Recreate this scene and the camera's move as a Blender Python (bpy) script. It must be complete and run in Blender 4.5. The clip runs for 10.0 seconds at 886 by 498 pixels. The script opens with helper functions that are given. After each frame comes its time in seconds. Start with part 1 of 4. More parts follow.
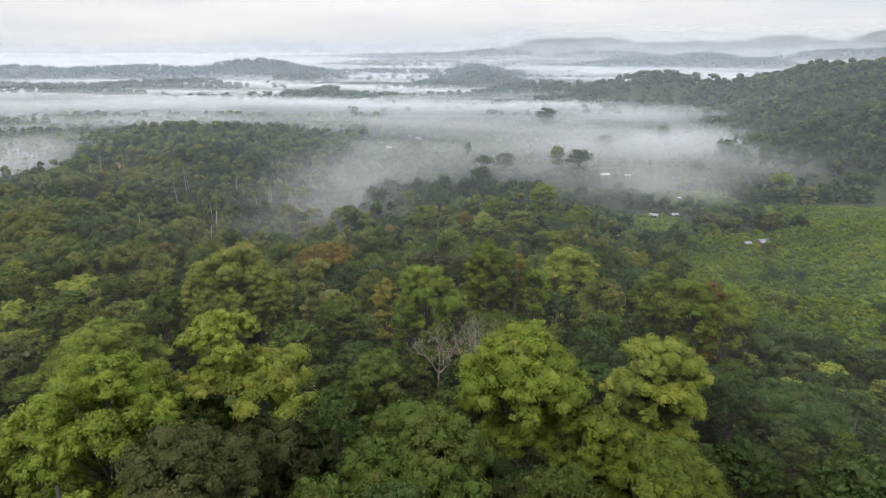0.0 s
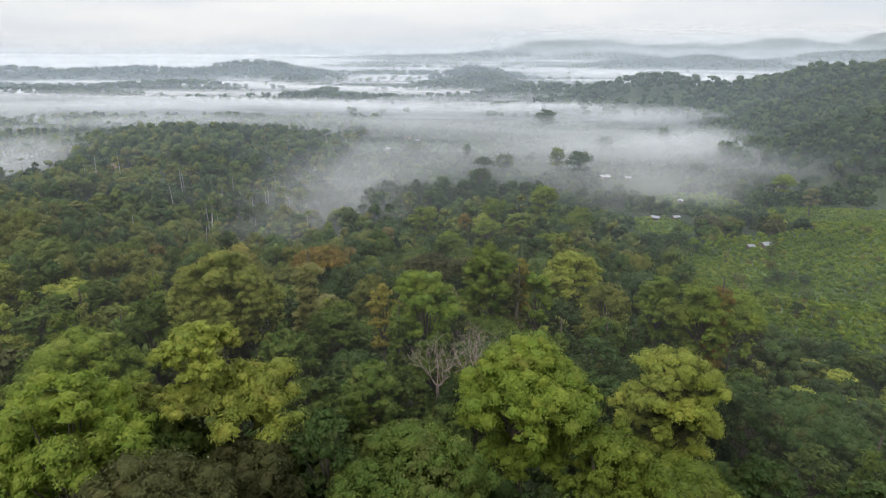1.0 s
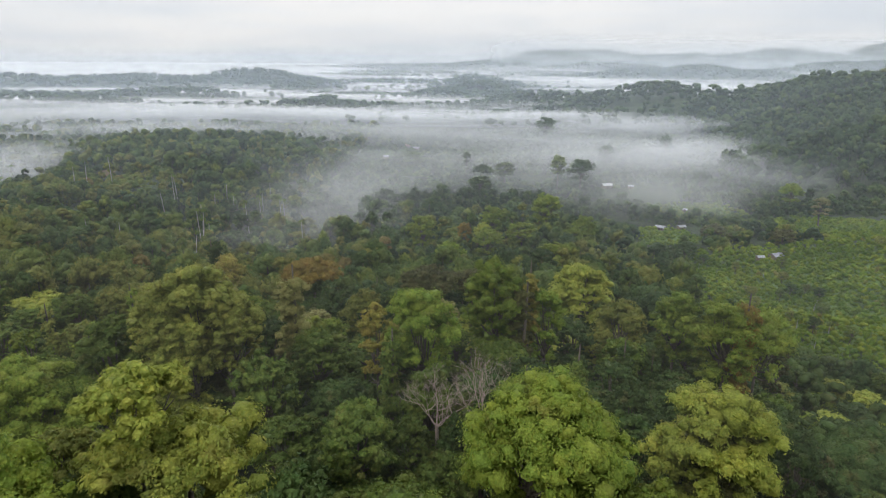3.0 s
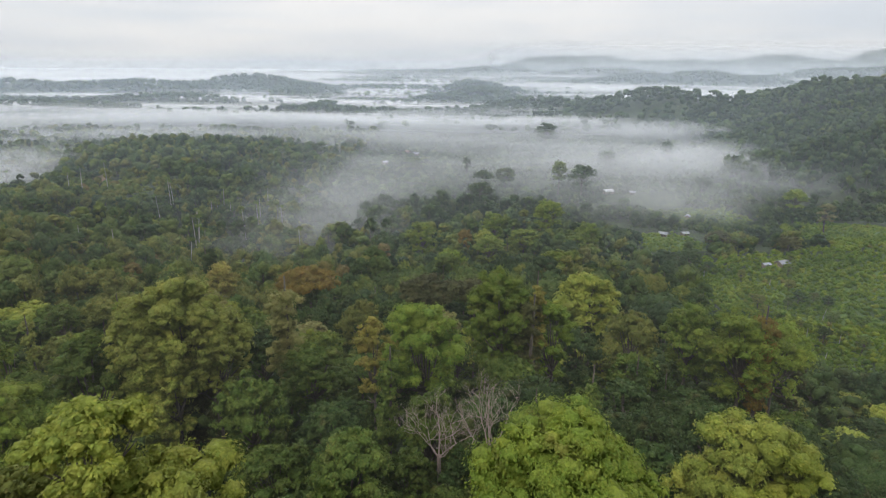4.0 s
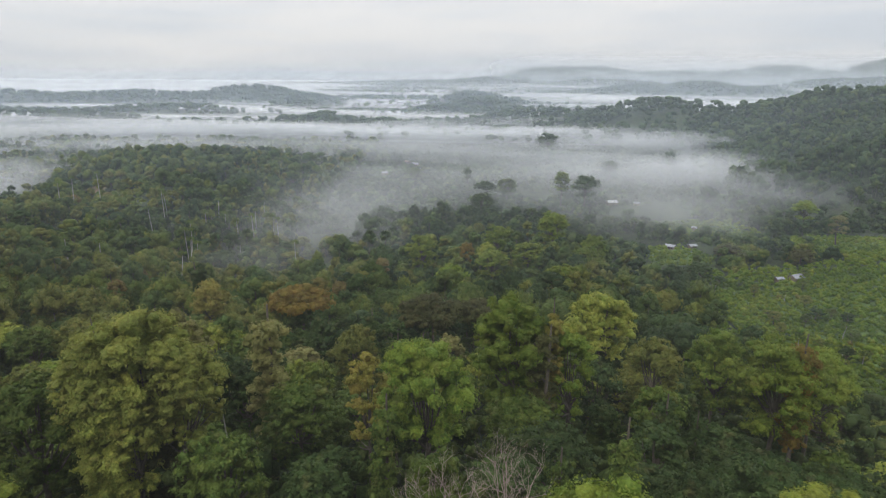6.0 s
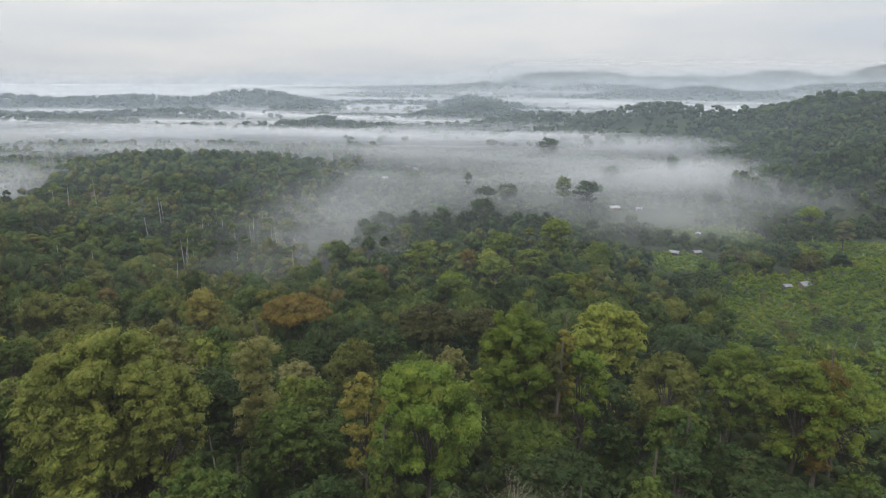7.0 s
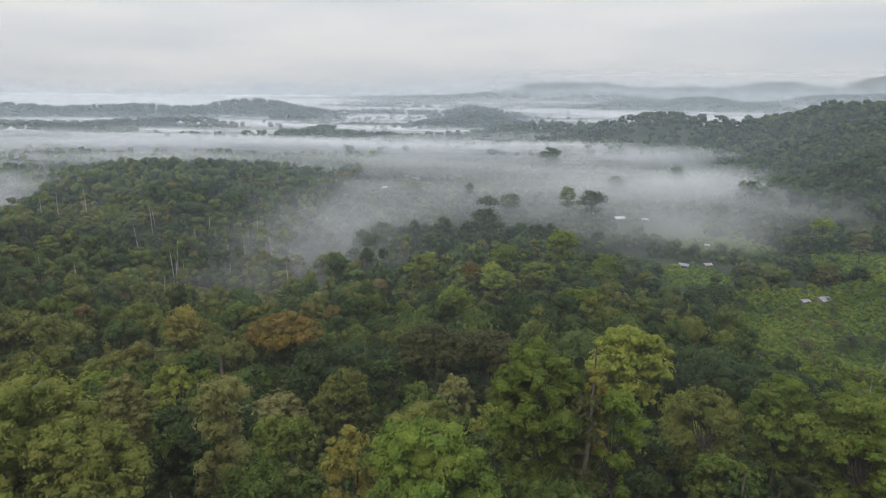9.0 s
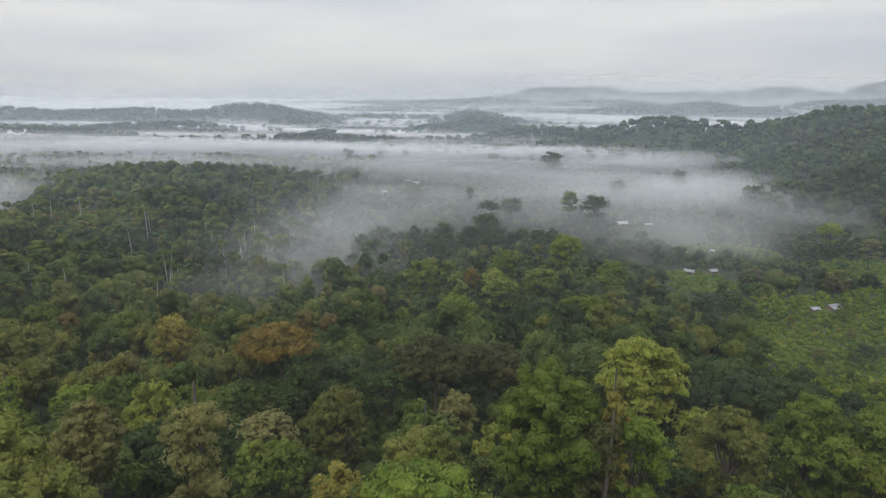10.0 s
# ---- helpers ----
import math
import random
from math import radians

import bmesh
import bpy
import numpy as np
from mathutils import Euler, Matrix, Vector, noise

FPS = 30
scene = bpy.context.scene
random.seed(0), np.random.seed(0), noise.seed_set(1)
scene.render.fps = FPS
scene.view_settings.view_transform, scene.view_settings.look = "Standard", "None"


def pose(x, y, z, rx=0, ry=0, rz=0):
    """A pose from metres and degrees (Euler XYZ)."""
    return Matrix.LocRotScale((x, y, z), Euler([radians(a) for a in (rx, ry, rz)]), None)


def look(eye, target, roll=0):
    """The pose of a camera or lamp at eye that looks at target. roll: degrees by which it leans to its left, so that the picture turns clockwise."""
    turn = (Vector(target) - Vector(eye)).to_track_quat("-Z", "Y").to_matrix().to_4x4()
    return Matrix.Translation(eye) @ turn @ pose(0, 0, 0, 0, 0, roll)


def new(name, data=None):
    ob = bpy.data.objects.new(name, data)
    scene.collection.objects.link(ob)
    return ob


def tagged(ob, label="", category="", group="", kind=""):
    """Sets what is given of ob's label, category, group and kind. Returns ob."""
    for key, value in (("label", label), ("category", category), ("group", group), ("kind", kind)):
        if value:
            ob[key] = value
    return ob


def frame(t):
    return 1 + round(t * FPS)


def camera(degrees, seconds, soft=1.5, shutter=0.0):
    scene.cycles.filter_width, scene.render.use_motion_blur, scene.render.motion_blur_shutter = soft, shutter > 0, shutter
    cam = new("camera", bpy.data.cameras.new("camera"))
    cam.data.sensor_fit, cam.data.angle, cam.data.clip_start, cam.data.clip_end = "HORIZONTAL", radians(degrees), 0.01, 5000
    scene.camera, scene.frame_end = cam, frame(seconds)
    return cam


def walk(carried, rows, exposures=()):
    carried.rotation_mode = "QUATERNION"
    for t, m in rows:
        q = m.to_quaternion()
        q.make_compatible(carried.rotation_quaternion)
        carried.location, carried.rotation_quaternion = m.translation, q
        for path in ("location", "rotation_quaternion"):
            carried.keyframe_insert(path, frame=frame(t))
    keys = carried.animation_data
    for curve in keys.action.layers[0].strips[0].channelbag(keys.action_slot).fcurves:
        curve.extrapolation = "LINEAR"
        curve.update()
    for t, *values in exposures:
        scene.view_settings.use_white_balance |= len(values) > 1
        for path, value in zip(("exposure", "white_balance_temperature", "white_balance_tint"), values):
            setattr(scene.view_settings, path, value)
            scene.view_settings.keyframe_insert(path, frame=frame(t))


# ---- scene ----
# ---- camera: seconds, place, yaw, pitch and lean of the flight down over the ridge ----
cam = camera(73.0, 10.0, 1.2, 0.5)
FLIGHT = [
    (0, 0.00, 0.00, 110.00, -0.00, -18.33, -0.01),
    (0.5, 0.00, 2.38, 109.43, -0.06, -18.25, 0.04),
    (1, -0.01, 4.87, 108.87, -0.11, -18.16, 0.10),
    (1.5, -0.02, 7.47, 108.26, -0.15, -18.00, 0.18),
    (2, -0.03, 10.22, 107.61, -0.16, -17.80, 0.24),
    (2.5, -0.10, 13.05, 106.90, -0.20, -17.59, 0.27),
    (4, -0.55, 22.01, 105.16, -0.29, -16.81, 0.33),
    (4.5, -0.75, 24.84, 104.89, -0.32, -16.55, 0.32),
    (5, -0.89, 27.64, 104.64, -0.33, -16.28, 0.31),
    (5.5, -1.00, 30.40, 104.26, -0.31, -16.07, 0.29),
    (7, -1.49, 39.52, 102.88, -0.31, -15.37, 0.32),
    (7.5, -1.67, 42.72, 102.35, -0.32, -15.14, 0.33),
    (8, -1.83, 46.07, 101.77, -0.31, -14.88, 0.35),
    (8.5, -1.99, 49.46, 101.16, -0.32, -14.65, 0.40),
    (9, -2.08, 52.94, 100.55, -0.30, -14.42, 0.46),
    (9.5, -2.13, 56.44, 99.91, -0.30, -14.23, 0.51),
    (10, -2.20, 60.00, 99.30, -0.28, -13.99, 0.54),
]


def flight_pose(x, y, z, yaw, pitch, lean):
    a, p = radians(yaw), radians(pitch)
    ahead = Vector((-math.sin(a) * math.cos(p), math.cos(a) * math.cos(p), math.sin(p)))
    return look((x, y, z), Vector((x, y, z)) + ahead, lean)


walk(cam, [(t, flight_pose(*rest)) for t, *rest in FLIGHT], [(0, 0.18), (2.5, 0.11), (5, 0.0), (7.5, -0.14), (10, -0.20)])

# ---- world: overcast morning sky, brighter overhead than at the horizon ----
scene.cycles.transparent_max_bounces = 64
SUN_EL, SUN_AZ = radians(48), radians(-40)
world = bpy.data.worlds.new("overcast_sky")
scene.world = world
world.use_nodes = True
wt = world.node_tree
wt.nodes.clear()
w_out = wt.nodes.new("ShaderNodeOutputWorld")
w_bg = wt.nodes.new("ShaderNodeBackground")
w_sky = wt.nodes.new("ShaderNodeTexSky")
w_sky.sky_type = "NISHITA"
w_sky.sun_disc = False
w_sky.sun_elevation = SUN_EL
w_sky.sun_rotation = SUN_AZ
w_sky.dust_density = 3.0
w_dim = wt.nodes.new("ShaderNodeVectorMath")
w_dim.operation = "SCALE"
w_dim.inputs[3].default_value = 0.1
w_tc = wt.nodes.new("ShaderNodeTexCoord")
w_sep = wt.nodes.new("ShaderNodeSeparateXYZ")
w_ramp = wt.nodes.new("ShaderNodeValToRGB")      # brightness of the cloud deck by height
w_ramp.color_ramp.elements[0].position = 0.0
w_ramp.color_ramp.elements[0].color = (0.56, 0.56, 0.565, 1)
w_ramp.color_ramp.elements[1].position = 0.9
w_ramp.color_ramp.elements[1].color = (1.0, 1.0, 1.0, 1)
w_map = wt.nodes.new("ShaderNodeMapping")
w_map.inputs["Scale"].default_value = (1.6, 1.6, 16.0)
w_map.inputs["Rotation"].default_value = (0.0, 0.10, 0.0)
w_noise = wt.nodes.new("ShaderNodeTexNoise")
w_noise.inputs["Scale"].default_value = 1.4
w_noise.inputs["Detail"].default_value = 5.0
w_noise.inputs["Roughness"].default_value = 0.55
w_cl = wt.nodes.new("ShaderNodeValToRGB")        # soft grey streaks in the deck
w_cl.color_ramp.elements[0].position = 0.36
w_cl.color_ramp.elements[0].color = (0.80, 0.85, 0.91, 1)
w_cl.color_ramp.elements[1].position = 0.60
w_cl.color_ramp.elements[1].color = (1.0, 1.0, 1.0, 1)
w_mul = wt.nodes.new("ShaderNodeVectorMath")
w_mul.operation = "MULTIPLY"
w_gain = wt.nodes.new("ShaderNodeVectorMath")
w_gain.operation = "SCALE"
w_gain.inputs[3].default_value = 1.50
w_mix = wt.nodes.new("ShaderNodeMix")
w_mix.data_type = "RGBA"
w_mix.inputs["Factor"].default_value = 0.92
wl = wt.links.new
wl(w_sky.outputs[0], w_dim.inputs[0])
wl(w_tc.outputs["Generated"], w_sep.inputs[0])
wl(w_sep.outputs["Z"], w_ramp.inputs[0])
wl(w_tc.outputs["Generated"], w_map.inputs[0])
wl(w_map.outputs[0], w_noise.inputs["Vector"])
wl(w_noise.outputs[0], w_cl.inputs[0])
wl(w_ramp.outputs[0], w_mul.inputs[0])
wl(w_cl.outputs[0], w_mul.inputs[1])
wl(w_mul.outputs[0], w_gain.inputs[0])
wl(w_dim.outputs[0], w_mix.inputs["A"])
wl(w_gain.outputs[0], w_mix.inputs["B"])
wl(w_mix.outputs["Result"], w_bg.inputs[0])
wl(w_bg.outputs[0], w_out.inputs[0])

sun_data = bpy.data.lights.new("sun", "SUN")
sun_data.energy = 1.1
sun_data.angle = radians(18)
sun_data.color = (1.0, 0.95, 0.86)
sun = new("sun", sun_data)
sun.matrix_world = look((math.sin(SUN_AZ) * 300, -math.cos(SUN_AZ) * 300, 330), (0, 0, 0))


# ---- materials ----
class Nodes:
    """A short way to write a node material."""

    def __init__(self, name):
        self.mat = bpy.data.materials.new(name)
        self.mat.use_nodes = True
        self.tree = self.mat.node_tree
        self.tree.nodes.clear()
        self.out = self.tree.nodes.new("ShaderNodeOutputMaterial")

    def add(self, kind, links=None, **values):
        n = self.tree.nodes.new("ShaderNode" + kind)
        for key, v in values.items():
            n.inputs[key.replace("_", " ")].default_value = v
        for key, s in (links or {}).items():
            self.tree.links.new(s, n.inputs[key])
        return n

    def math(self, op, a, b=0.5, c=None, clamp=False):
        n = self.tree.nodes.new("ShaderNodeMath")
        n.operation = op
        n.use_clamp = clamp
        for i, v in enumerate((a, b) if c is None else (a, b, c)):
            if isinstance(v, (int, float)):
                n.inputs[i].default_value = v
            else:
                self.tree.links.new(v, n.inputs[i])
        return n.outputs[0]

    def smooth(self, value, lo, hi):
        n = self.tree.nodes.new("ShaderNodeMapRange")
        n.interpolation_type = "SMOOTHSTEP"
        n.inputs["From Min"].default_value = lo
        n.inputs["From Max"].default_value = hi
        self.tree.links.new(value, n.inputs["Value"])
        return n.outputs["Result"]

    def ramp(self, value, stops):
        n = self.tree.nodes.new("ShaderNodeValToRGB")
        e = n.color_ramp.elements
        while len(e) < len(stops):
            e.new(0.5)
        for i, (p, c) in enumerate(stops):
            e[i].position = p
            e[i].color = (*c, 1)
        self.tree.links.new(value, n.inputs[0])
        return n.outputs[0]

    def noise(self, scale, detail=3.0, vector=None, rough=0.5):
        n = self.add("TexNoise", Scale=scale, Detail=detail, Roughness=rough)
        if vector is not None:
            self.tree.links.new(vector, n.inputs["Vector"])
        return n.outputs[0]

    def done(self, shader):
        self.tree.links.new(shader, self.out.inputs["Surface"])
        return self.mat


def foliage(name, colour, spread=0.14, tint=False, hue=0.035, grain=4.5):
    """Leaf surface: matt with some light passing through, varied tree by tree and tuft by tuft."""
    m = Nodes(name)
    geo = m.add("NewGeometry")
    leaf = geo.outputs["Random Per Island"]
    if tint:
        per_tree = m.add("Attribute")
        per_tree.attribute_name = "tint"
        tree_value = per_tree.outputs["Fac"]
        base = m.ramp(tree_value, colour)
    else:
        tree_value = m.add("ObjectInfo").outputs["Random"]
        rgb = m.add("RGB")
        rgb.outputs[0].default_value = (*colour, 1)
        base = rgb.outputs[0]
    pos = geo.outputs["Position"]
    patch = m.noise(0.22, 3.0, pos)
    v = m.math("MULTIPLY_ADD", leaf, spread, 1.0 - spread / 2)
    v = m.math("MULTIPLY", v, m.math("MULTIPLY_ADD", patch, 0.9, 0.55))
    twig = m.noise(2.4, 4.0, pos, 0.7)
    v = m.math("MULTIPLY", v, m.math("MULTIPLY_ADD", twig, 0.6, 0.70))
    if not tint:
        v = m.math("MULTIPLY", v, m.math("MULTIPLY_ADD", tree_value, 0.5, 0.75))
    shift = m.math("MULTIPLY_ADD", m.math("ADD", leaf, patch), -hue, 0.5 + hue)
    dry = m.add("Mix", None)
    dry.data_type = "RGBA"
    m.tree.links.new(m.math("MULTIPLY", m.smooth(m.noise(0.31, 4.0, pos, 0.6), 0.55, 0.70), 0.24 if tint else 0.36), dry.inputs["Factor"])
    m.tree.links.new(base, dry.inputs["A"])
    dry.inputs["B"].default_value = (0.175, 0.135, 0.055, 1)
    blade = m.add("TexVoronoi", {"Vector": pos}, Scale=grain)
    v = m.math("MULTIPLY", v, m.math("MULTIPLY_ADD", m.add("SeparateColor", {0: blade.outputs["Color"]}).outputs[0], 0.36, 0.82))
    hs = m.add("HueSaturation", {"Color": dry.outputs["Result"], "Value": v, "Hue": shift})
    relief = m.add("Bump", {"Height": m.math("SUBTRACT", m.math("MULTIPLY", twig, 0.6), blade.outputs["Distance"])}, Strength=0.75, Distance=0.9 / grain)
    bsdf = m.add("BsdfPrincipled", {"Base Color": hs.outputs[0], "Normal": relief.outputs[0]}, Roughness=0.6)
    bsdf.inputs["Specular IOR Level"].default_value = 0.25
    thin = m.add("BsdfTranslucent", {"Color": hs.outputs[0]})
    mix = m.add("MixShader", {1: bsdf.outputs[0], 2: thin.outputs[0]}, Fac=0.4)
    return m.done(mix.outputs[0])


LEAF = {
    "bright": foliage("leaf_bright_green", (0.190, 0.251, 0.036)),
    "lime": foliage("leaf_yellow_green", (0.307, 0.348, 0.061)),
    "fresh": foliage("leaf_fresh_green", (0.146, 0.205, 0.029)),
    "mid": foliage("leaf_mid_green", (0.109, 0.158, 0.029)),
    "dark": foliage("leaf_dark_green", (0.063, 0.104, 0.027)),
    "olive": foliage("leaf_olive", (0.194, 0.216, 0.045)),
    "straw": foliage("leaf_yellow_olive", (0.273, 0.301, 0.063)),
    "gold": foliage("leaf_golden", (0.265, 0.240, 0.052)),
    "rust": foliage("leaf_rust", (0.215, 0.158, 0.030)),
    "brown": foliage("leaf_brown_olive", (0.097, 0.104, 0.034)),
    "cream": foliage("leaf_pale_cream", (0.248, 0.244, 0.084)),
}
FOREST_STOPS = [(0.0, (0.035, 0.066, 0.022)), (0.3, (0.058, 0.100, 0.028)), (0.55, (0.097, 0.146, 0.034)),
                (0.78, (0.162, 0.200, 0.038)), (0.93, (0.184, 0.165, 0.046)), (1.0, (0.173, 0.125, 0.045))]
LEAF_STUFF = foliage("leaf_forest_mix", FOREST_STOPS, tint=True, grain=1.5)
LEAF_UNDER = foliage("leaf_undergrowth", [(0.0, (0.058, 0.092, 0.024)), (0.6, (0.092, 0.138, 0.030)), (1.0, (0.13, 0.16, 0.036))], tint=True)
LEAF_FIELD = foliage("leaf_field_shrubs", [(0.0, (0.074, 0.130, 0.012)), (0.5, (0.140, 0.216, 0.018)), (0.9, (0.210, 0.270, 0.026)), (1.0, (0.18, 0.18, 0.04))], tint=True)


def bark(name, a, b):
    m = Nodes(name)
    pos = m.add("NewGeometry").outputs["Position"]
    grain = m.noise(2.5, 6.0, pos, 0.65)
    stain = m.noise(0.35, 3.0, pos)
    col = m.ramp(m.math("MULTIPLY_ADD", grain, 0.6, m.math("MULTIPLY", stain, 0.4)), [(0.3, a), (0.7, b)])
    bump = m.add("Bump", {"Height": grain}, Strength=0.4, Distance=0.1)
    return m.done(m.add("BsdfPrincipled", {"Base Color": col, "Normal": bump.outputs[0]}, Roughness=0.9).outputs[0])


BARK = bark("bark_grey_brown", (0.06, 0.05, 0.04), (0.17, 0.145, 0.115))
BARK_PALE = bark("bark_pale", (0.28, 0.26, 0.23), (0.52, 0.50, 0.46))
BARK_DEAD = bark("bark_dead_pinkish", (0.25, 0.19, 0.165), (0.42, 0.34, 0.295))


def ground_material():
    m = Nodes("ground_cover")
    pos = m.add("NewGeometry").outputs["Position"]
    xyz = m.add("SeparateXYZ", {0: pos})
    big = m.noise(0.012, 4.0, pos)
    mid = m.noise(0.09, 5.0, pos, 0.6)
    fine = m.noise(0.9, 5.0, pos, 0.65)
    litter = m.ramp(mid, [(0.3, (0.018, 0.028, 0.010)), (0.6, (0.035, 0.055, 0.015)), (0.8, (0.06, 0.055, 0.025))])
    grass = m.ramp(m.math("MULTIPLY_ADD", fine, 0.5, m.math("MULTIPLY", mid, 0.5)),
                   [(0.3, (0.070, 0.125, 0.022)), (0.5, (0.11, 0.185, 0.03)), (0.7, (0.155, 0.20, 0.05))])
    attr = m.add("Attribute")
    attr.attribute_name = "meadow"
    soil_attr = m.add("Attribute")
    soil_attr.attribute_name = "soil"
    edge = m.smooth(m.math("ADD", attr.outputs["Fac"], m.math("MULTIPLY_ADD", mid, 0.5, -0.25)), 0.35, 0.65)
    mix = m.add("Mix", None)
    mix.data_type = "RGBA"
    m.tree.links.new(edge, mix.inputs["Factor"])
    m.tree.links.new(litter, mix.inputs["A"])
    m.tree.links.new(grass, mix.inputs["B"])
    soil = m.ramp(m.math("MULTIPLY_ADD", fine, 0.45, m.math("MULTIPLY", mid, 0.6)), [(0.32, (0.085, 0.115, 0.035)), (0.46, (0.15, 0.14, 0.055)), (0.58, (0.24, 0.155, 0.085)), (0.75, (0.26, 0.20, 0.10))])
    mix2 = m.add("Mix", None)
    mix2.data_type = "RGBA"
    m.tree.links.new(m.smooth(m.math("ADD", soil_attr.outputs["Fac"], m.math("MULTIPLY_ADD", mid, 0.8, -0.4)), 0.4, 0.7), mix2.inputs["Factor"])
    m.tree.links.new(mix.outputs["Result"], mix2.inputs["A"])
    m.tree.links.new(soil, mix2.inputs["B"])
    bump = m.add("Bump", {"Height": fine}, Strength=0.6, Distance=0.6)
    return m.done(m.add("BsdfPrincipled", {"Base Color": mix2.outputs["Result"], "Normal": bump.outputs[0]}, Roughness=0.95).outputs[0])


GROUND = ground_material()


def plain(name, a, b, rough=0.7, metal=0.0, scale=1.5):
    m = Nodes(name)
    pos = m.add("NewGeometry").outputs["Position"]
    col = m.ramp(m.noise(scale, 5.0, pos, 0.6), [(0.35, a), (0.65, b)])
    return m.done(m.add("BsdfPrincipled", {"Base Color": col}, Roughness=rough, Metallic=metal).outputs[0])


ROOF_ZINC = plain("zinc_sheet", (0.24, 0.25, 0.27), (0.40, 0.41, 0.43), 0.5, 0.2)
ROOF_WHITE = plain("white_roof_sheet", (0.48, 0.49, 0.50), (0.66, 0.67, 0.68), 0.5)
ROOF_RUST = plain("rusty_roof_sheet", (0.22, 0.12, 0.08), (0.34, 0.22, 0.16), 0.7)
PLANK = plain("grey_plank", (0.14, 0.11, 0.08), (0.26, 0.22, 0.17), 0.9)
# unlit inside of hut doors and windows, put into the colour of slabs
SHADE_GAP = plain("painted_opening_shade", (0.015, 0.014, 0.013), (0.03, 0.028, 0.025), 0.9)


def mist_material(name, amount, colour, shape, under=0.5):
    """Drifting vapour: scatters what falls on it and lets the rest through. shape(m, xyz, pos) gives its thickness from 0 to 1."""
    m = Nodes(name)
    pos = m.add("NewGeometry").outputs["Position"]
    xyz = m.add("SeparateXYZ", {0: pos}).outputs
    thick = m.math("MULTIPLY", shape(m, xyz, pos), amount, clamp=True)
    up = m.add("BsdfDiffuse", Color=(*colour, 1))
    through_it = m.add("BsdfTranslucent", Color=(*colour, 1))
    both = m.add("MixShader", {1: up.outputs[0], 2: through_it.outputs[0]}, Fac=under)
    clear = m.add("BsdfTransparent")
    mix = m.add("MixShader", {0: thick, 1: clear.outputs[0], 2: both.outputs[0]})
    return m.done(mix.outputs[0])


# ---- the lie of the land ----
# each swell: centre x, y, half widths, turn, height
SWELLS = [
    (-7, 38, 84, 82, 0.01, 47.7), (34, 205, 65, 91, -0.11, 21.7), (49, 337, 18, 35, 0.05, 9.0),
    (-207, 157, 98, 107, 0.01, 46.5), (-236, 438, 46, 140, -0.31, 18.1), (-308, 700, 100, 62, 0.47, 18.0), (-235, 590, 80, 70, 0.2, 13.0), (-290, 562, 42, 36, 0.0, 11.0),
    (515, 545, 122, 45, -0.22, 60.0), (448, 725, 68, 95, 0, 38.1), (550, 880, 55, 95, 0, 36.5), (690, 930, 115, 130, 0, 82.4),
    (510, 1100, 85, 110, 0, 34.9), (425, 1290, 100, 110, 0, 51.1), (245, 1480, 110, 80, 0, 27.9),
    (228, 366, 59, 54, 0.06, 7.8), (2, -123, 147, 97, -0.04, 48.6), (320, 218, 92, 98, 0.02, 27.1),
]
# far ridges: centre x, y, half widths, height
RIDGES = [
    (-2016, 2300, 569, 110, 43.4), (-1171, 2350, 329, 100, 32.0), (-735, 2450, 162, 110, 58.0), (-522, 2300, 104, 80, 31.9), (-816, 1900, 141, 45, 19.1), (-1234, 1950, 112, 40, 2.0),
    (-1117, 1600, 157, 35, 10.6), (-897, 1620, 66, 30, 4.7), (-253, 1430, 152, 28, 9.3), (-269, 1440, 41, 30, 17.9), (-230, 2520, 249, 50, 5.6), (-420, 3000, 223, 60, 4.4),
    (-173, 3300, 218, 60, 3.8), (-623, 3900, 388, 90, 7.0), (125, 2300, 118, 70, 37.4), (133, 2080, 77, 45, 26.5), (28, 1800, 89, 30, 23.0), (163, 1760, 40, 25, 18.9),
    (517, 3300, 115, 60, 4.3), (1215, 2900, 173, 100, 53.2), (935, 2950, 171, 60, 33.2), (1429, 2850, 118, 70, 32.3), (659, 3000, 149, 40, 4.3), (992, 4500, 448, 140, 111.5),
    (1718, 4450, 627, 140, 81.7), (2484, 4500, 448, 140, 131.9), (3441, 4500, 522, 140, 166.4), (2440, 3600, 358, 90, 61.6), (2540, 3200, 212, 80, 49.0), (402, 4300, 321, 100, 39.2),
    (1049, 3900, 291, 70, 37.6), (-101, 4300, 428, 90, 20.4),
]


def upland(y):
    """How far the land has risen towards the far country."""
    beyond = np.maximum(np.asarray(y, float) - 1800, 0) ** 2 * 0.001225
    return 105 * beyond / (np.maximum(y, 1) + beyond)


def swell(x, y):
    z = -5.7 + upland(y) + np.zeros(np.shape(x))
    for cx, cy, sx, sy, turn, high in SWELLS:
        c, s = math.cos(turn), math.sin(turn)
        u, v = (x - cx) * c + (y - cy) * s, -(x - cx) * s + (y - cy) * c
        z = z + high * np.exp(-0.5 * ((u / sx) ** 2 + (v / sy) ** 2))
    far = np.zeros(np.shape(x))
    for cx, cy, sx, sy, high in RIDGES:
        wig = 1 + 0.10 * np.sin(x / 310 + cx) + 0.06 * np.sin(x / 97 + cy) + 0.03 * np.sin(x / 41 + cx)
        far = np.maximum(far, high * wig * np.exp(-0.5 * (np.abs((x - cx) / sx) ** 2.6 + ((y - cy - 30 * np.sin(x / 210 + cx)) / sy) ** 2)))
    z = z + far
    z = z + 0.9 * np.sin(x / 31 + 1.3) * np.sin(y / 37) + 0.5 * np.sin(x / 13 + y / 17)
    return z


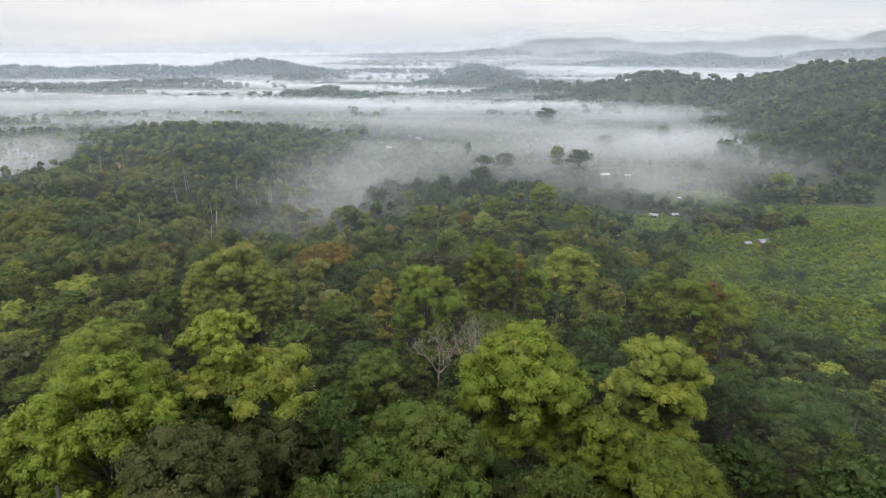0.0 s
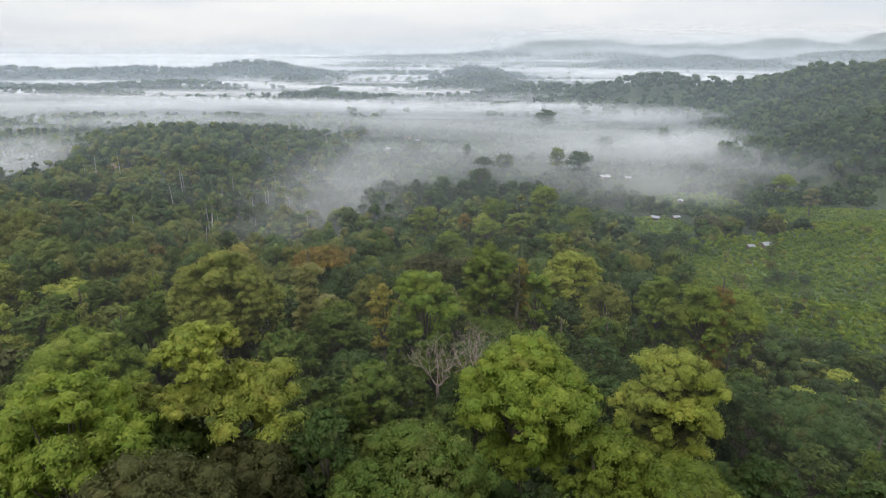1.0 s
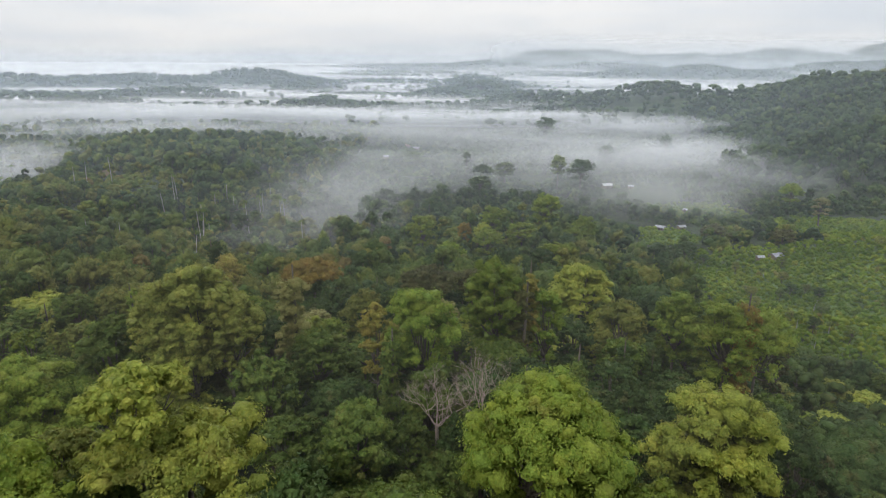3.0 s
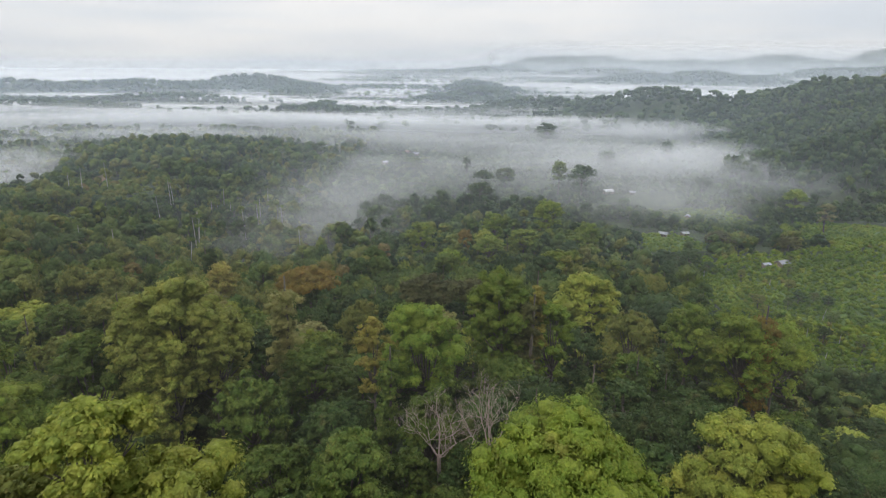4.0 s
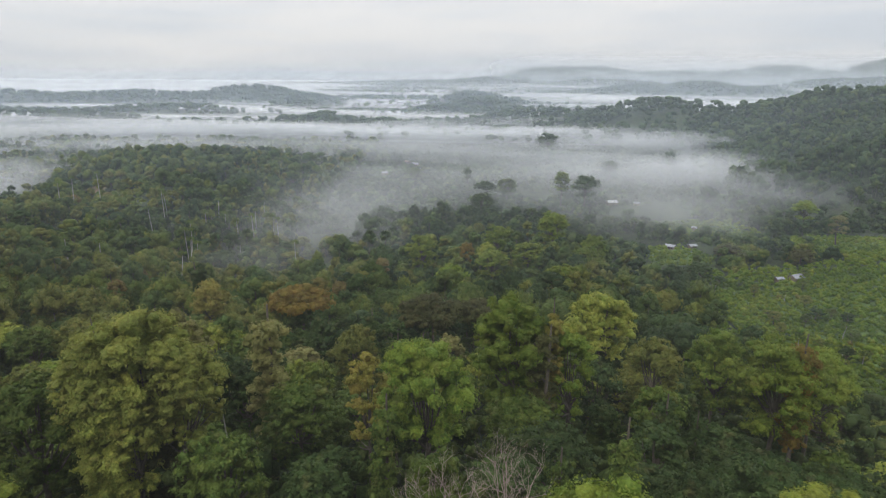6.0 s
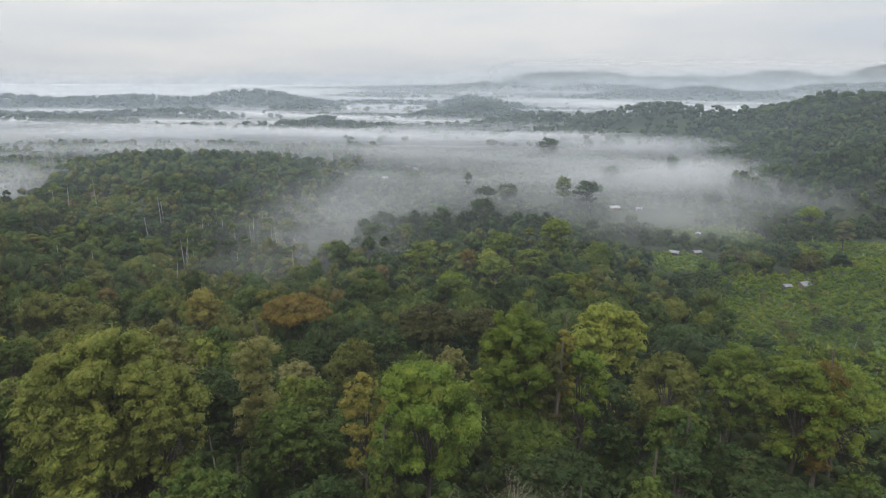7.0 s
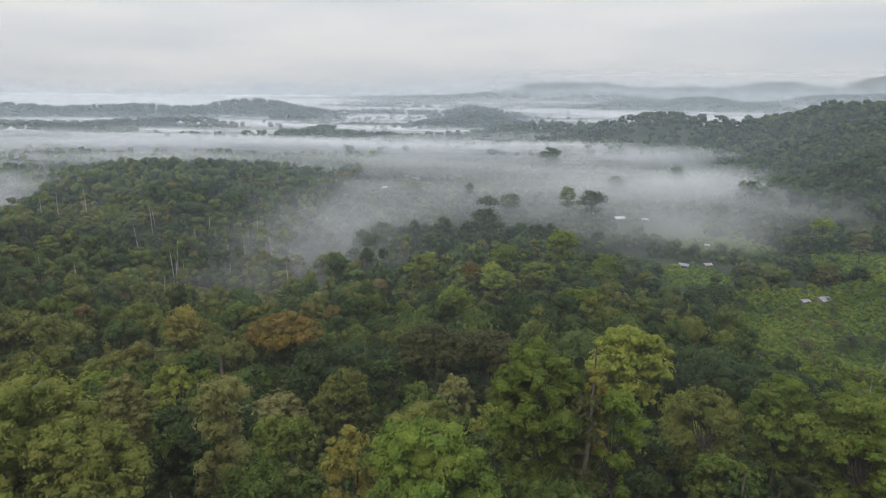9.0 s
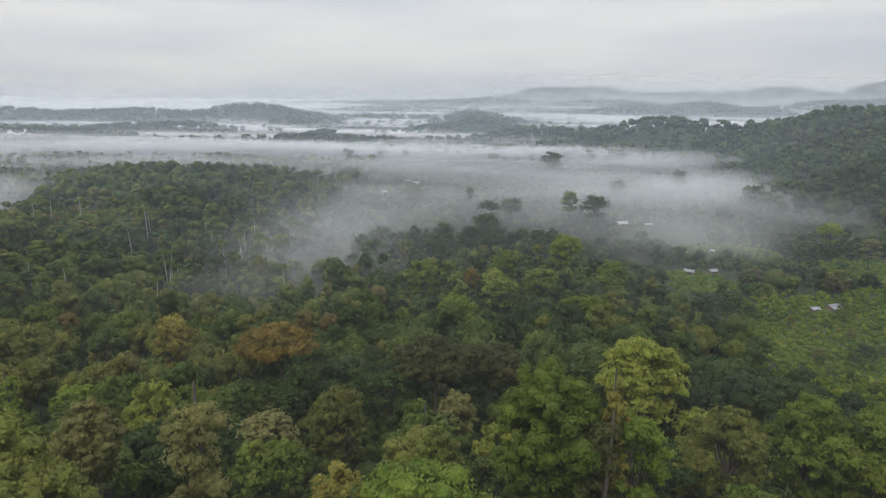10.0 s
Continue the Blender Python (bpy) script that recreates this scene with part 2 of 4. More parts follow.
def meadow_at(x, y):
    """How much of the place is open field: 1 in the plantation and the pasture, 0 in the woods."""
    x, y = np.asarray(x, float), np.asarray(y, float)
    a = 1 / (1 + np.exp(-((x - 118 - 0.10 * (250 - y)) / 9))) * 1 / (1 + np.exp(-(y - 195) / 9)) * 1 / (1 + np.exp((y - 345) / 10))
    b = np.exp(-(((x - 195) / 40) ** 4 + ((y - 468) / 32) ** 4)) * 0.8
    c = np.exp(-(((x - 275) / 60) ** 4 + ((y - 390) / 45) ** 4)) * 0.9
    d = np.exp(-(((x - 145) / 22) ** 4 + ((y - 388) / 30) ** 4)) * 0.7
    return np.clip(np.maximum(np.maximum(a, b), np.maximum(c, d)), 0, 1)


def soil_at(x, y):
    x, y = np.asarray(x, float), np.asarray(y, float)
    return 0.85 * np.exp(-(((x + 290) / 17) ** 2 + ((y - 535) / 18) ** 2)) + 0.85 * np.exp(-(((x + 246) / 6) ** 2 + ((y - 508) / 12) ** 2))


def spaced(lo, hi, n, tight):
    u = np.linspace(math.asinh(lo / tight), math.asinh(hi / tight), n)
    return np.sinh(u) * tight


def mesh_from(name, verts, faces, materials, smooth=False):
    """verts: n x 3; faces: m x 3 or m x 4."""
    me = bpy.data.meshes.new(name)
    verts, faces = np.asarray(verts, np.float32), np.asarray(faces, np.int32)
    k = faces.shape[1]
    me.vertices.add(len(verts))
    me.vertices.foreach_set("co", verts.ravel())
    me.loops.add(faces.size)
    me.loops.foreach_set("vertex_index", faces.ravel())
    me.polygons.add(len(faces))
    me.polygons.foreach_set("loop_start", np.arange(0, faces.size, k, dtype=np.int32))
    if smooth:
        me.polygons.foreach_set("use_smooth", np.ones(len(faces), bool))
    for mat in materials:
        me.materials.append(mat)
    me.update(calc_edges=True)
    return me


def point_values(me, name, values):
    a = me.attributes.new(name, "FLOAT", "POINT")
    a.data.foreach_set("value", np.asarray(values, np.float32).ravel())


def grid_faces(ny, nx):
    i = np.arange((ny - 1) * (nx - 1))
    r, c = i // (nx - 1), i % (nx - 1)
    a = r * nx + c
    return np.stack([a, a + 1, a + nx + 1, a + nx], 1)


gx, gy = spaced(-7000, 7000, 230, 260), 250 + spaced(-1250, 7250, 260, 330)
GX, GY = np.meshgrid(gx, gy)
ground_mesh = mesh_from("ground", np.stack([GX.ravel(), GY.ravel(), swell(GX, GY).ravel()], 1), grid_faces(len(gy), len(gx)), [GROUND], True)
point_values(ground_mesh, "meadow", meadow_at(GX, GY) * np.where(GY < 350, 0.55, 1.0))
point_values(ground_mesh, "soil", soil_at(GX, GY))
tagged(new("ground", ground_mesh), "rolling forest floor with green pasture and low ridges", "ground", kind="structure")


# ---- leaves, crowns and limbs ----
def leaf_quads(rng, centres, outward, size, jitter=0.24):
    """A folded, pointed leaf tuft at each centre, its face turned along outward, its tip hanging, more or less."""
    n = len(centres)
    normal = outward + rng.normal(0, jitter, (n, 3))
    normal /= np.linalg.norm(normal, axis=1, keepdims=True)
    side = np.cross(normal, np.array([0, 0, 1.0]) + rng.normal(0, 0.5, (n, 3)))
    side /= np.linalg.norm(side, axis=1, keepdims=True) + 1e-9
    tip = np.cross(normal, side)
    s = (size * rng.uniform(0.6, 1.35, n))[:, None]
    v = np.empty((n, 4, 3))
    v[:, 0] = centres - tip * s * 0.70
    v[:, 1] = centres + side * s * 0.37 - normal * s * 0.16
    v[:, 2] = centres + tip * s * 0.70 - normal * s * 0.10
    v[:, 3] = centres - side * s * 0.37 - normal * s * 0.16
    return v.reshape(-1, 3), np.arange(4 * n).reshape(n, 4)


def ball(rng, n, floor=-0.35):
    """Directions spread over a ball, leaving out its underside."""
    d = rng.normal(0, 1, (n * 3, 3))
    d /= np.linalg.norm(d, axis=1, keepdims=True)
    return d[d[:, 2] > floor][:n]


def core_blob(rng, centre, half, rough=0.16):
    """The dense inner twigs and leaves of a lobe: a lumpy rounded block of 24 faces."""
    g = np.array([(x, y, z) for x in (-1, 0, 1) for y in (-1, 0, 1) for z in (-1, 0, 1) if (x, y, z) != (0, 0, 0)], float)
    at = {tuple(int(c) for c in p): i for i, p in enumerate(g)}
    faces = []
    for axis in range(3):
        u, w = (axis + 1) % 3, (axis + 2) % 3
        for side in (-1, 1):
            for i in (-1, 0):
                for j in (-1, 0):
                    quad = []
                    for di, dj in ((0, 0), (1, 0), (1, 1), (0, 1)):
                        p = [0, 0, 0]
                        p[axis], p[u], p[w] = side, i + di, j + dj
                        quad.append(at[tuple(p)])
                    faces.append(quad if side > 0 else quad[::-1])
    v = g / np.linalg.norm(g, axis=1, keepdims=True) * (1 + rng.normal(0, rough, (len(g), 1)))
    return v * half + centre, np.array(faces)


def round_blob(rng, centre, half, rough=0.12):
    """A rounded clump of 12 faces."""
    g = np.array([(x, y, z) for x in (-1, 1) for y in (-1, 1) for z in (-1, 1)] + [(1.73, 0, 0), (-1.73, 0, 0), (0, 1.73, 0), (0, -1.73, 0), (0, 0, 1.73), (0, 0, -1.73)]) / 1.73
    corner = {tuple(int(round(c * 1.73)) for c in p): i for i, p in enumerate(g[:8])}
    faces = []
    for a, b, c in ((0, 1, 2), (1, 2, 0), (0, 2, 1)):
        for sa in (-1, 1):
            for sb in (-1, 1):
                low, high = [0, 0, 0], [0, 0, 0]
                low[a] = high[a] = sa
                low[b] = high[b] = sb
                low[c], high[c] = -1, 1
                quad = [8 + 2 * a + (sa < 0), corner[tuple(low)], 8 + 2 * b + (sb < 0), corner[tuple(high)]]
                p = g[quad]
                if np.dot(np.cross(p[1] - p[0], p[2] - p[0]), p.sum(0)) < 0:
                    quad.reverse()
                faces.append(quad)
    return g * (1 + rng.normal(0, rough, (14, 1))) * half + centre, np.array(faces)


SHAPES = {  # crown half width, crown height, whole height, lobes, puffs on a lobe
    "dome": (6.0, 12.5, 22.0, 14, 10),
    "broad": (7.5, 6.5, 21.0, 14, 12),
    "oval": (4.4, 13.0, 21.0, 10, 8),
    "column": (2.3, 15.0, 21.0, 20, 6),
}


def crown_lobes(rng, shape, size=1.0):
    """Centres and half widths of a crown's lobes; size: how much wider than usual it is."""
    R, H, total, lobes, puffs = SHAPES[shape]
    lobes = int(lobes * max(1.0, size))
    out = []
    for i in range(lobes):
        a = i * 2.39996 + rng.uniform(-0.4, 0.4)
        if shape == "column":
            z = total - H + H * (i + 0.5) / lobes
            w = 1.0 - 0.25 * abs(2 * i / lobes - 0.9)
            off = R * rng.uniform(0.1, 0.5) * w
            out.append((off * math.cos(a), off * math.sin(a), z + rng.uniform(-0.6, 0.6), R * rng.uniform(0.6, 0.9)))
            continue
        f = math.sqrt((i + 0.3) / lobes)
        rise = math.sqrt(max(0, 1 - (f * 0.93) ** 2)) if shape != "broad" else 1 - 0.55 * f ** 3
        lr = R * rng.uniform(0.25, 0.46) / math.sqrt(max(1.0, size))
        r = (R * rng.uniform(0.86, 1.08) - lr * 0.75) * f
        z = total - H + (H - lr) * (0.18 + 0.82 * rise) + rng.uniform(-1.3, 0.6)
        out.append((r * math.cos(a), r * math.sin(a), z, lr))
    if shape in ("dome", "oval"):
        for i in range(12):
            a = i * 1.07 + rng.uniform(-0.4, 0.4)
            ring = i // 6
            lr = R * rng.uniform(0.22, 0.36)
            r = (R * (0.98, 0.80)[ring] - lr) * rng.uniform(0.8, 1.08)
            out.append((r * math.cos(a), r * math.sin(a), total - H * (rng.uniform(0.5, 0.72), rng.uniform(0.78, 1.02))[ring], lr))
    return out


def crown_mesh(name, seed, shape, wide, tall, leaf, cover, material):
    """A crown wide times as broad and tall times as high as its shape, set with tufts of the size leaf, in metres; cover: how densely."""
    rng = np.random.default_rng(seed)
    k = np.array((wide, wide, tall))
    puffs = int(SHAPES[shape][4] * (1.35 if wide > 1.1 else 1.0))
    lobes = crown_lobes(np.random.default_rng(seed + 500), shape, wide)
    centres, outs, clumps = [], [], []
    for lx, ly, lz, lr in lobes:
        mid = np.array((lx, ly, lz)) * k
        half = np.array((lr, lr, lr * 0.72)) * k
        heading = np.array([lx, ly, 0.0])
        heading = heading / (np.linalg.norm(heading) + 1e-6) * 0.55 + [0, 0, 0.5]
        area = 9.0 * half[0] * half[0]
        leaves = max(4, int(cover * area / (0.52 * leaf * leaf) / puffs))
        for i, d in enumerate(ball(rng, puffs, -0.55)):
            d = d + heading * 0.45
            d /= np.linalg.norm(d)
            p = mid + d * half * rng.uniform(0.75, 1.1)
            r = 0.45 * half[0] * rng.uniform(0.55, 1.4)
            q = ball(rng, leaves, -0.4)
            centres.append(p + q * [r, r, r * 0.75] * rng.uniform(0.72, 1.08, (len(q), 1)))
            outs.append(q * 0.8 + d * 0.35 + [0, 0, 0.35])
            if leaf < 0.3 or i % 2 == 0:
                clumps.append(round_blob(rng, p, np.array((r, r, r * 0.75)) * rng.uniform(0.5, 0.8, 3), 0.2))
        clumps.append(core_blob(rng, mid, half * 0.5, 0.3))
    v, f = joined([leaf_quads(rng, np.concatenate(centres), np.concatenate(outs), leaf), *clumps])
    return mesh_from(name, v, f, [material], True)


def tube(points, radii, sides):
    """A tapered limb along points: verts and quads."""
    pts = np.asarray(points, float)
    n = len(pts)
    verts = np.empty((n, sides, 3))
    for i in range(n):
        way = pts[min(i + 1, n - 1)] - pts[max(i - 1, 0)]
        way /= np.linalg.norm(way) + 1e-9
        a = np.cross(way, [0.31, 0.95, 0.05])
        a /= np.linalg.norm(a) + 1e-9
        b = np.cross(way, a)
        t = np.arange(sides) * 2 * math.pi / sides
        verts[i] = pts[i] + radii[i] * (np.cos(t)[:, None] * a + np.sin(t)[:, None] * b)
    i, j = np.meshgrid(np.arange(n - 1), np.arange(sides), indexing="ij")
    k = (j + 1) % sides
    faces = np.stack([i * sides + j, i * sides + k, (i + 1) * sides + k, (i + 1) * sides + j], -1).reshape(-1, 4)
    return verts.reshape(-1, 3), faces


def joined(pieces):
    vs, fs, at = [], [], 0
    for v, f in pieces:
        vs.append(v)
        fs.append(f + at)
        at += len(v)
    return np.concatenate(vs), np.concatenate(fs)


def trunk_mesh(name, seed, shape, material, sides=6, size=1.0):
    rng = np.random.default_rng(seed)
    R, H, total, *_ = SHAPES[shape]
    lobes = crown_lobes(np.random.default_rng(seed + 500), shape, size)
    fork = total - H * (0.95 if shape != "column" else 0.2)
    base = 0.034 * total * 0.55
    lean = rng.normal(0, 0.5, 2)
    pieces = [tube([(0, 0, -1.5), (0, 0, 1.0), (lean[0] * 0.5, lean[1] * 0.5, fork * 0.5), (lean[0], lean[1], fork), (lean[0] * 1.1, lean[1] * 1.1, fork + H * 0.4)],
                   [base * 1.7, base, base * 0.8, base * 0.65, base * 0.3], sides)]
    for lx, ly, lz, lr in lobes:
        s = np.array([lean[0], lean[1], min(fork + rng.uniform(-0.5, 2.0), lz - 0.4)])
        e = np.array([lx, ly, lz + lr * 0.3])
        m = s * 0.5 + e * 0.5 + [0, 0, -0.10 * np.linalg.norm(e - s)]
        pieces.append(tube([s, m, e], [base * 0.42, base * 0.28, base * 0.07], max(3, sides - 2)))
    v, f = joined(pieces)
    return mesh_from(name, v, f, [material], True)


# prototype meshes for the trees that fill the forest: smaller tufts near the path, larger ones farther off
PROTO = {}
for s_i, shape in enumerate(SHAPES):
    for level, leaf, cover, sides in (("near", 0.36, 0.32, 6), ("mid", 0.60, 0.30, 4)):
        for k in range(3):
            seed = 10 * s_i + k
            PROTO[shape, level, k] = (crown_mesh("crown", seed, shape, 1.0, 1.0, leaf, cover, LEAF["mid"]), trunk_mesh("trunk", seed, shape, BARK, sides))

WORDS = {"bright": "bright green", "fresh": "fresh green", "lime": "yellow-green", "mid": "mid-green", "dark": "dark green", "olive": "olive-green", "gold": "golden-leaved", "straw": "yellow-olive",
         "rust": "rusty orange", "brown": "brown-olive", "cream": "pale cream-green"}
KINDS = {"dome": "domed rainforest tree", "broad": "spreading flat-crowned tree", "oval": "tall oval-crowned tree", "column": "slender vine-draped tree"}


def tree(x, y, shape, leaf, radius, height, level="near", label="", tuft=0.0, group="forest trees"):
    """tuft: size of the leaf tufts of a crown made for this tree alone; 0: a crown shared with others."""
    R, _, total = SHAPES[shape][:3]
    wide = radius / R
    tall = min(max(height / total, 0.62 * wide), 1.22 * wide)
    root = new("tree")
    root.location = (x, y, float(swell(x, y)) - 0.2)
    root.rotation_euler = (0, 0, random.uniform(0, 6.283))
    if tuft:
        seed = random.randrange(1000, 9999)
        crown = crown_mesh("crown", seed, shape, wide, tall, tuft, 0.50, LEAF[leaf])
        trunk = trunk_mesh("trunk", seed, shape, BARK, 7, wide)
        grow = (1, 1, 1)
    else:
        crown, trunk = PROTO[shape, level, random.randrange(3)]
        grow = (wide, wide, tall)
    for name, me in (("trunk", trunk), ("crown", crown)):
        ob = new(name, me)
        ob.parent = root
        ob.scale = (wide, wide, height / total) if name == "trunk" else grow
        if name == "crown":
            ob.location.z = height - total * tall
            ob.material_slots[0].link = "OBJECT"
            ob.material_slots[0].material = LEAF[leaf]
    tagged(root, label or f"{WORDS[leaf]} {KINDS[shape]} standing in dense forest", "tree", group)
    return root


# ---- trees that stand out: x, y, shape, leaf, crown half width, top above the datum ----
STANDING = [
    (9.5, 63, "dome", "bright", 7.6, 79.9), (23, 52, "dome", "bright", 7.5, 71), (28.5, 69, "dome", "lime", 6.6, 75.4), (17, 56.5, "dome", "bright", 4.8, 73.5),
    (-23, 55, "broad", "lime", 4.2, 85.5), (-20, 54.5, "broad", "lime", 6.6, 82.0), (-30, 46, "dome", "bright", 6.4, 86),
    (-48, 76, "dome", "bright", 8.0, 74), (-20, 38, "dome", "brown", 6.5, 82.5), (-17.5, 48.5, "dome", "brown", 5.0, 77.5), (-25, 50, "dome", "mid", 5.0, 79), (-2.5, 49, "dome", "mid", 7.4, 77), (-9, 70, "dome", "mid", 4.4, 73),
    (-3, 95, "dome", "fresh", 5.4, 76.5), (9.8, 117, "dome", "fresh", 6.4, 73.5), (18.6, 117.5, "oval", "fresh", 4.0, 68.5), (15.8, 115.5, "column", "gold", 1.5, 69.5), (38, 169, "dome", "lime", 9.0, 55),
    (39.5, 137, "dome", "olive", 6.5, 58.2), (52, 138, "dome", "fresh", 6.0, 59), (60, 131, "dome", "bright", 8.0, 61), (69, 133, "dome", "bright", 6.5, 58), (63, 128, "column", "rust", 2.4, 58),
    (-35, 95.5, "dome", "straw", 7.0, 80.3), (-30.5, 95, "dome", "straw", 5.0, 76.5), (-40, 94.5, "dome", "straw", 5.2, 77), (-36, 92.5, "oval", "straw", 4.4, 74.5), (-38.5, 93.5, "column", "straw", 3.4, 70), (-36, 96.5, "column", "brown", 3.6, 69), (-46.5, 93, "oval", "mid", 5.4, 73), (-26, 112, "column", "cream", 2.4, 70), (-10.5, 104, "oval", "gold", 3.3, 70.5),
    (-18, 143, "dome", "olive", 5.2, 57.5), (-4, 123, "dome", "olive", 5.4, 63), (-51, 153, "oval", "lime", 5.0, 53), (-38.5, 115, "dome", "cream", 3.6, 69.5),
    (-39, 187, "broad", "rust", 9.5, 50), (-72, 207, "dome", "gold", 5.8, 45), (-92, 248, "column", "dark", 3.0, 35), (80, 145, "oval", "brown", 3.6, 44),
    (-3, 174, "broad", "brown", 9.0, 51), (9, 178, "broad", "brown", 7.0, 50), (29, 69.8, "column", "brown", 3.0, 70), (14.2, 114.0, "column", "brown", 2.2, 67), (62, 90, "broad", "dark", 8.5, 54), (72, 104, "dome", "dark", 6.5, 46), (55, 104, "dome", "dark", 6.0, 50), (83, 122, "dome", "dark", 7.0, 36), (46, 108, "dome", "dark", 7.0, 52),
    (0.5, 70, "dome", "mid", 3.6, 67), (5, 81, "dome", "dark", 4.5, 71), (2.4, 73, "dome", "dark", 2.6, 70), (-3.5, 73, "dome", "mid", 3.0, 69.5),
    (6.8, 73, "oval", "mid", 2.6, 70), (-1.5, 80, "dome", "mid", 3.6, 71.5),
]
TALL = [  # the same, farther off
    (21.5, 308, "dome", "lime", 5.2, 29.5), (12, 318, "dome", "rust", 4.2, 27), (59, 344, "dome", "bright", 9.0, 37), (32, 496, "dome", "dark", 11.0, 19),
    (124, 543, "dome", "dark", 12.0, 26), (108, 566, "dome", "bright", 7.5, 26), (150, 886, "dome", "dark", 16.0, 33), (248, 396, "oval", "cream", 6.0, 25),
    (262, 455, "dome", "bright", 8.5, 22), (113, 300, "broad", "dark", 8.0, 19), (129, 318, "dome", "dark", 7.0, 17), (167, 366, "dome", "brown", 9.0, 13.5),
    (200, 352, "dome", "brown", 8.0, 15), (-133, 565, "oval", "dark", 8.0, 24), (60, 575, "dome", "mid", 10.0, 18), (-30, 680, "dome", "mid", 12.0, 13),
    (654, 930, "broad", "olive", 11.0, 102), (268, 735, "dome", "dark", 8.0, 25), (38, 540, "broad", "dark", 9.0, 21), (26, 625, "dome", "dark", 4.0, 20), (238, 560, "dome", "dark", 7.0, 12), (188, 700, "dome", "dark", 9.0, 18), (-10, 310, "dome", "bright", 8.0, 33), (40, 300, "dome", "bright", 8.0, 32), (28, 330, "dome", "fresh", 7.0, 33), (76, 322, "dome", "fresh", 7.0, 30), (50, 268, "dome", "bright", 7.5, 31), (4, 262, "dome", "fresh", 7.0, 33), (22, 285, "dome", "bright", 7.5, 33), (66, 300, "dome", "fresh", 7.5, 30),
]
taken = []
for x, y, shape, leaf, radius, top in STANDING:
    tree(x, y, shape, leaf, radius, top - float(swell(x, y)), tuft=0.215 if y < 78 else 0.24 if y < 126 else 0.33 if y < 150 else 0.5)
    taken.append((x, y, radius))
for x, y, shape, leaf, radius, top in TALL:
    tree(x, y, shape, leaf, radius, max(9.0, top - float(swell(x, y))), "mid", label=f"{WORDS[leaf]} {KINDS[shape]} above the misty valley")
    taken.append((x, y, radius))


# ---- bare grey tree among the crowns ----
def bare_limbs(rng, start, way, length, radius, depth, out):
    pts, p, d = [np.array(start)], np.array(start, float), np.array(way, float)
    for i in range(3):
        d = d + rng.normal(0, 0.16, 3) + [0, 0, 0.05]
        d /= np.linalg.norm(d)
        p = p + d * length / 3
        pts.append(p.copy())
    out.append(tube(pts, [radius, radius * 0.85, radius * 0.7, radius * 0.5], 4 if depth < 2 else 3))
    if depth < 4:
        for i in range(3):
            turn = d * 0.9 + rng.normal(0, 0.62, 3)
            turn[2] = abs(turn[2]) * 0.8 + 0.15
            turn /= np.linalg.norm(turn)
            bare_limbs(rng, pts[-1 - (i == 2)], turn, length * rng.uniform(0.62, 0.82), radius * 0.55, depth + 1, out)


def bare_tree(x, y, top, seed, label):
    """top: height of the highest twig above the datum."""
    rng = np.random.default_rng(seed)
    root = new("bare_tree")
    base = float(swell(x, y)) - 0.2
    height = top - base
    root.location = (x, y, base)
    fork = height * 0.55
    made = [("trunk", tube([(0, 0, -1), (0.1, 0, fork * 0.5), (0, 0.1, fork)], [0.36, 0.27, 0.2], 7))]
    for i in range(5):
        out = []
        a = i * 1.257 + rng.uniform(-0.3, 0.3)
        bare_limbs(rng, (0, 0.1, fork - 0.3), (math.cos(a) * 0.8, math.sin(a) * 0.8, 0.7), height * 0.125, 0.085, 0, out)
        made.append(("limb", joined(out)))
    high = max(v[:, 2].max() for _, (v, f) in made)
    for name, (v, f) in made:
        v[:, 2] *= height / high
        ob = new(name, mesh_from(name, v, f, [BARK_DEAD], True))
        ob.parent = root
    tagged(root, label, "tree", "leafless trees")
    taken.append((x, y, 3.6))


bare_tree(4.6, 75.5, 75.3, 5, "leafless pinkish-grey tree with fine bare branches")
bare_tree(-0.6, 75.5, 74.0, 9, "leafless pinkish-grey tree with fine bare branches")

# ---- the rest of the near forest, tree by tree ----
rng_f = np.random.default_rng(7)
grid_taken = {}


def crowded(x, y, r):
    cx, cy = int(x // 10), int(y // 10)
    for i in range(cx - 2, cx + 3):
        for j in range(cy - 2, cy + 3):
            for px, py, pr in grid_taken.get((i, j), ()):
                if (px - x) ** 2 + (py - y) ** 2 < (0.80 * (pr + r)) ** 2:
                    return True
    return False


def take(x, y, r):
    grid_taken.setdefault((int(x // 10), int(y // 10)), []).append((x, y, r))


for p in taken:
    take(*p)
LEAVES = ("mid", "dark", "bright", "olive", "lime", "brown", "gold", "cream")


def leaf_odds(x, y):
    if x < -22 and y < 85:
        return (0.35, 0.08, 0.30, 0.10, 0.15, 0.02, 0.0, 0.0)
    if x < -45:
        return (0.26, 0.06, 0.36, 0.20, 0.10, 0.02, 0.0, 0.0)
    if x > 32 and y < 125:
        return (0.18, 0.78, 0.0, 0.02, 0.0, 0.02, 0.0, 0.0)
    if 18 < x < 50 and y < 132:
        return (0.22, 0.76, 0.0, 0.0, 0.0, 0.02, 0.0, 0.0)
    if y < 100:
        return (0.48, 0.48, 0.0, 0.02, 0.0, 0.02, 0.0, 0.0)
    return (0.34, 0.30, 0.10, 0.12, 0.05, 0.05, 0.025, 0.015)



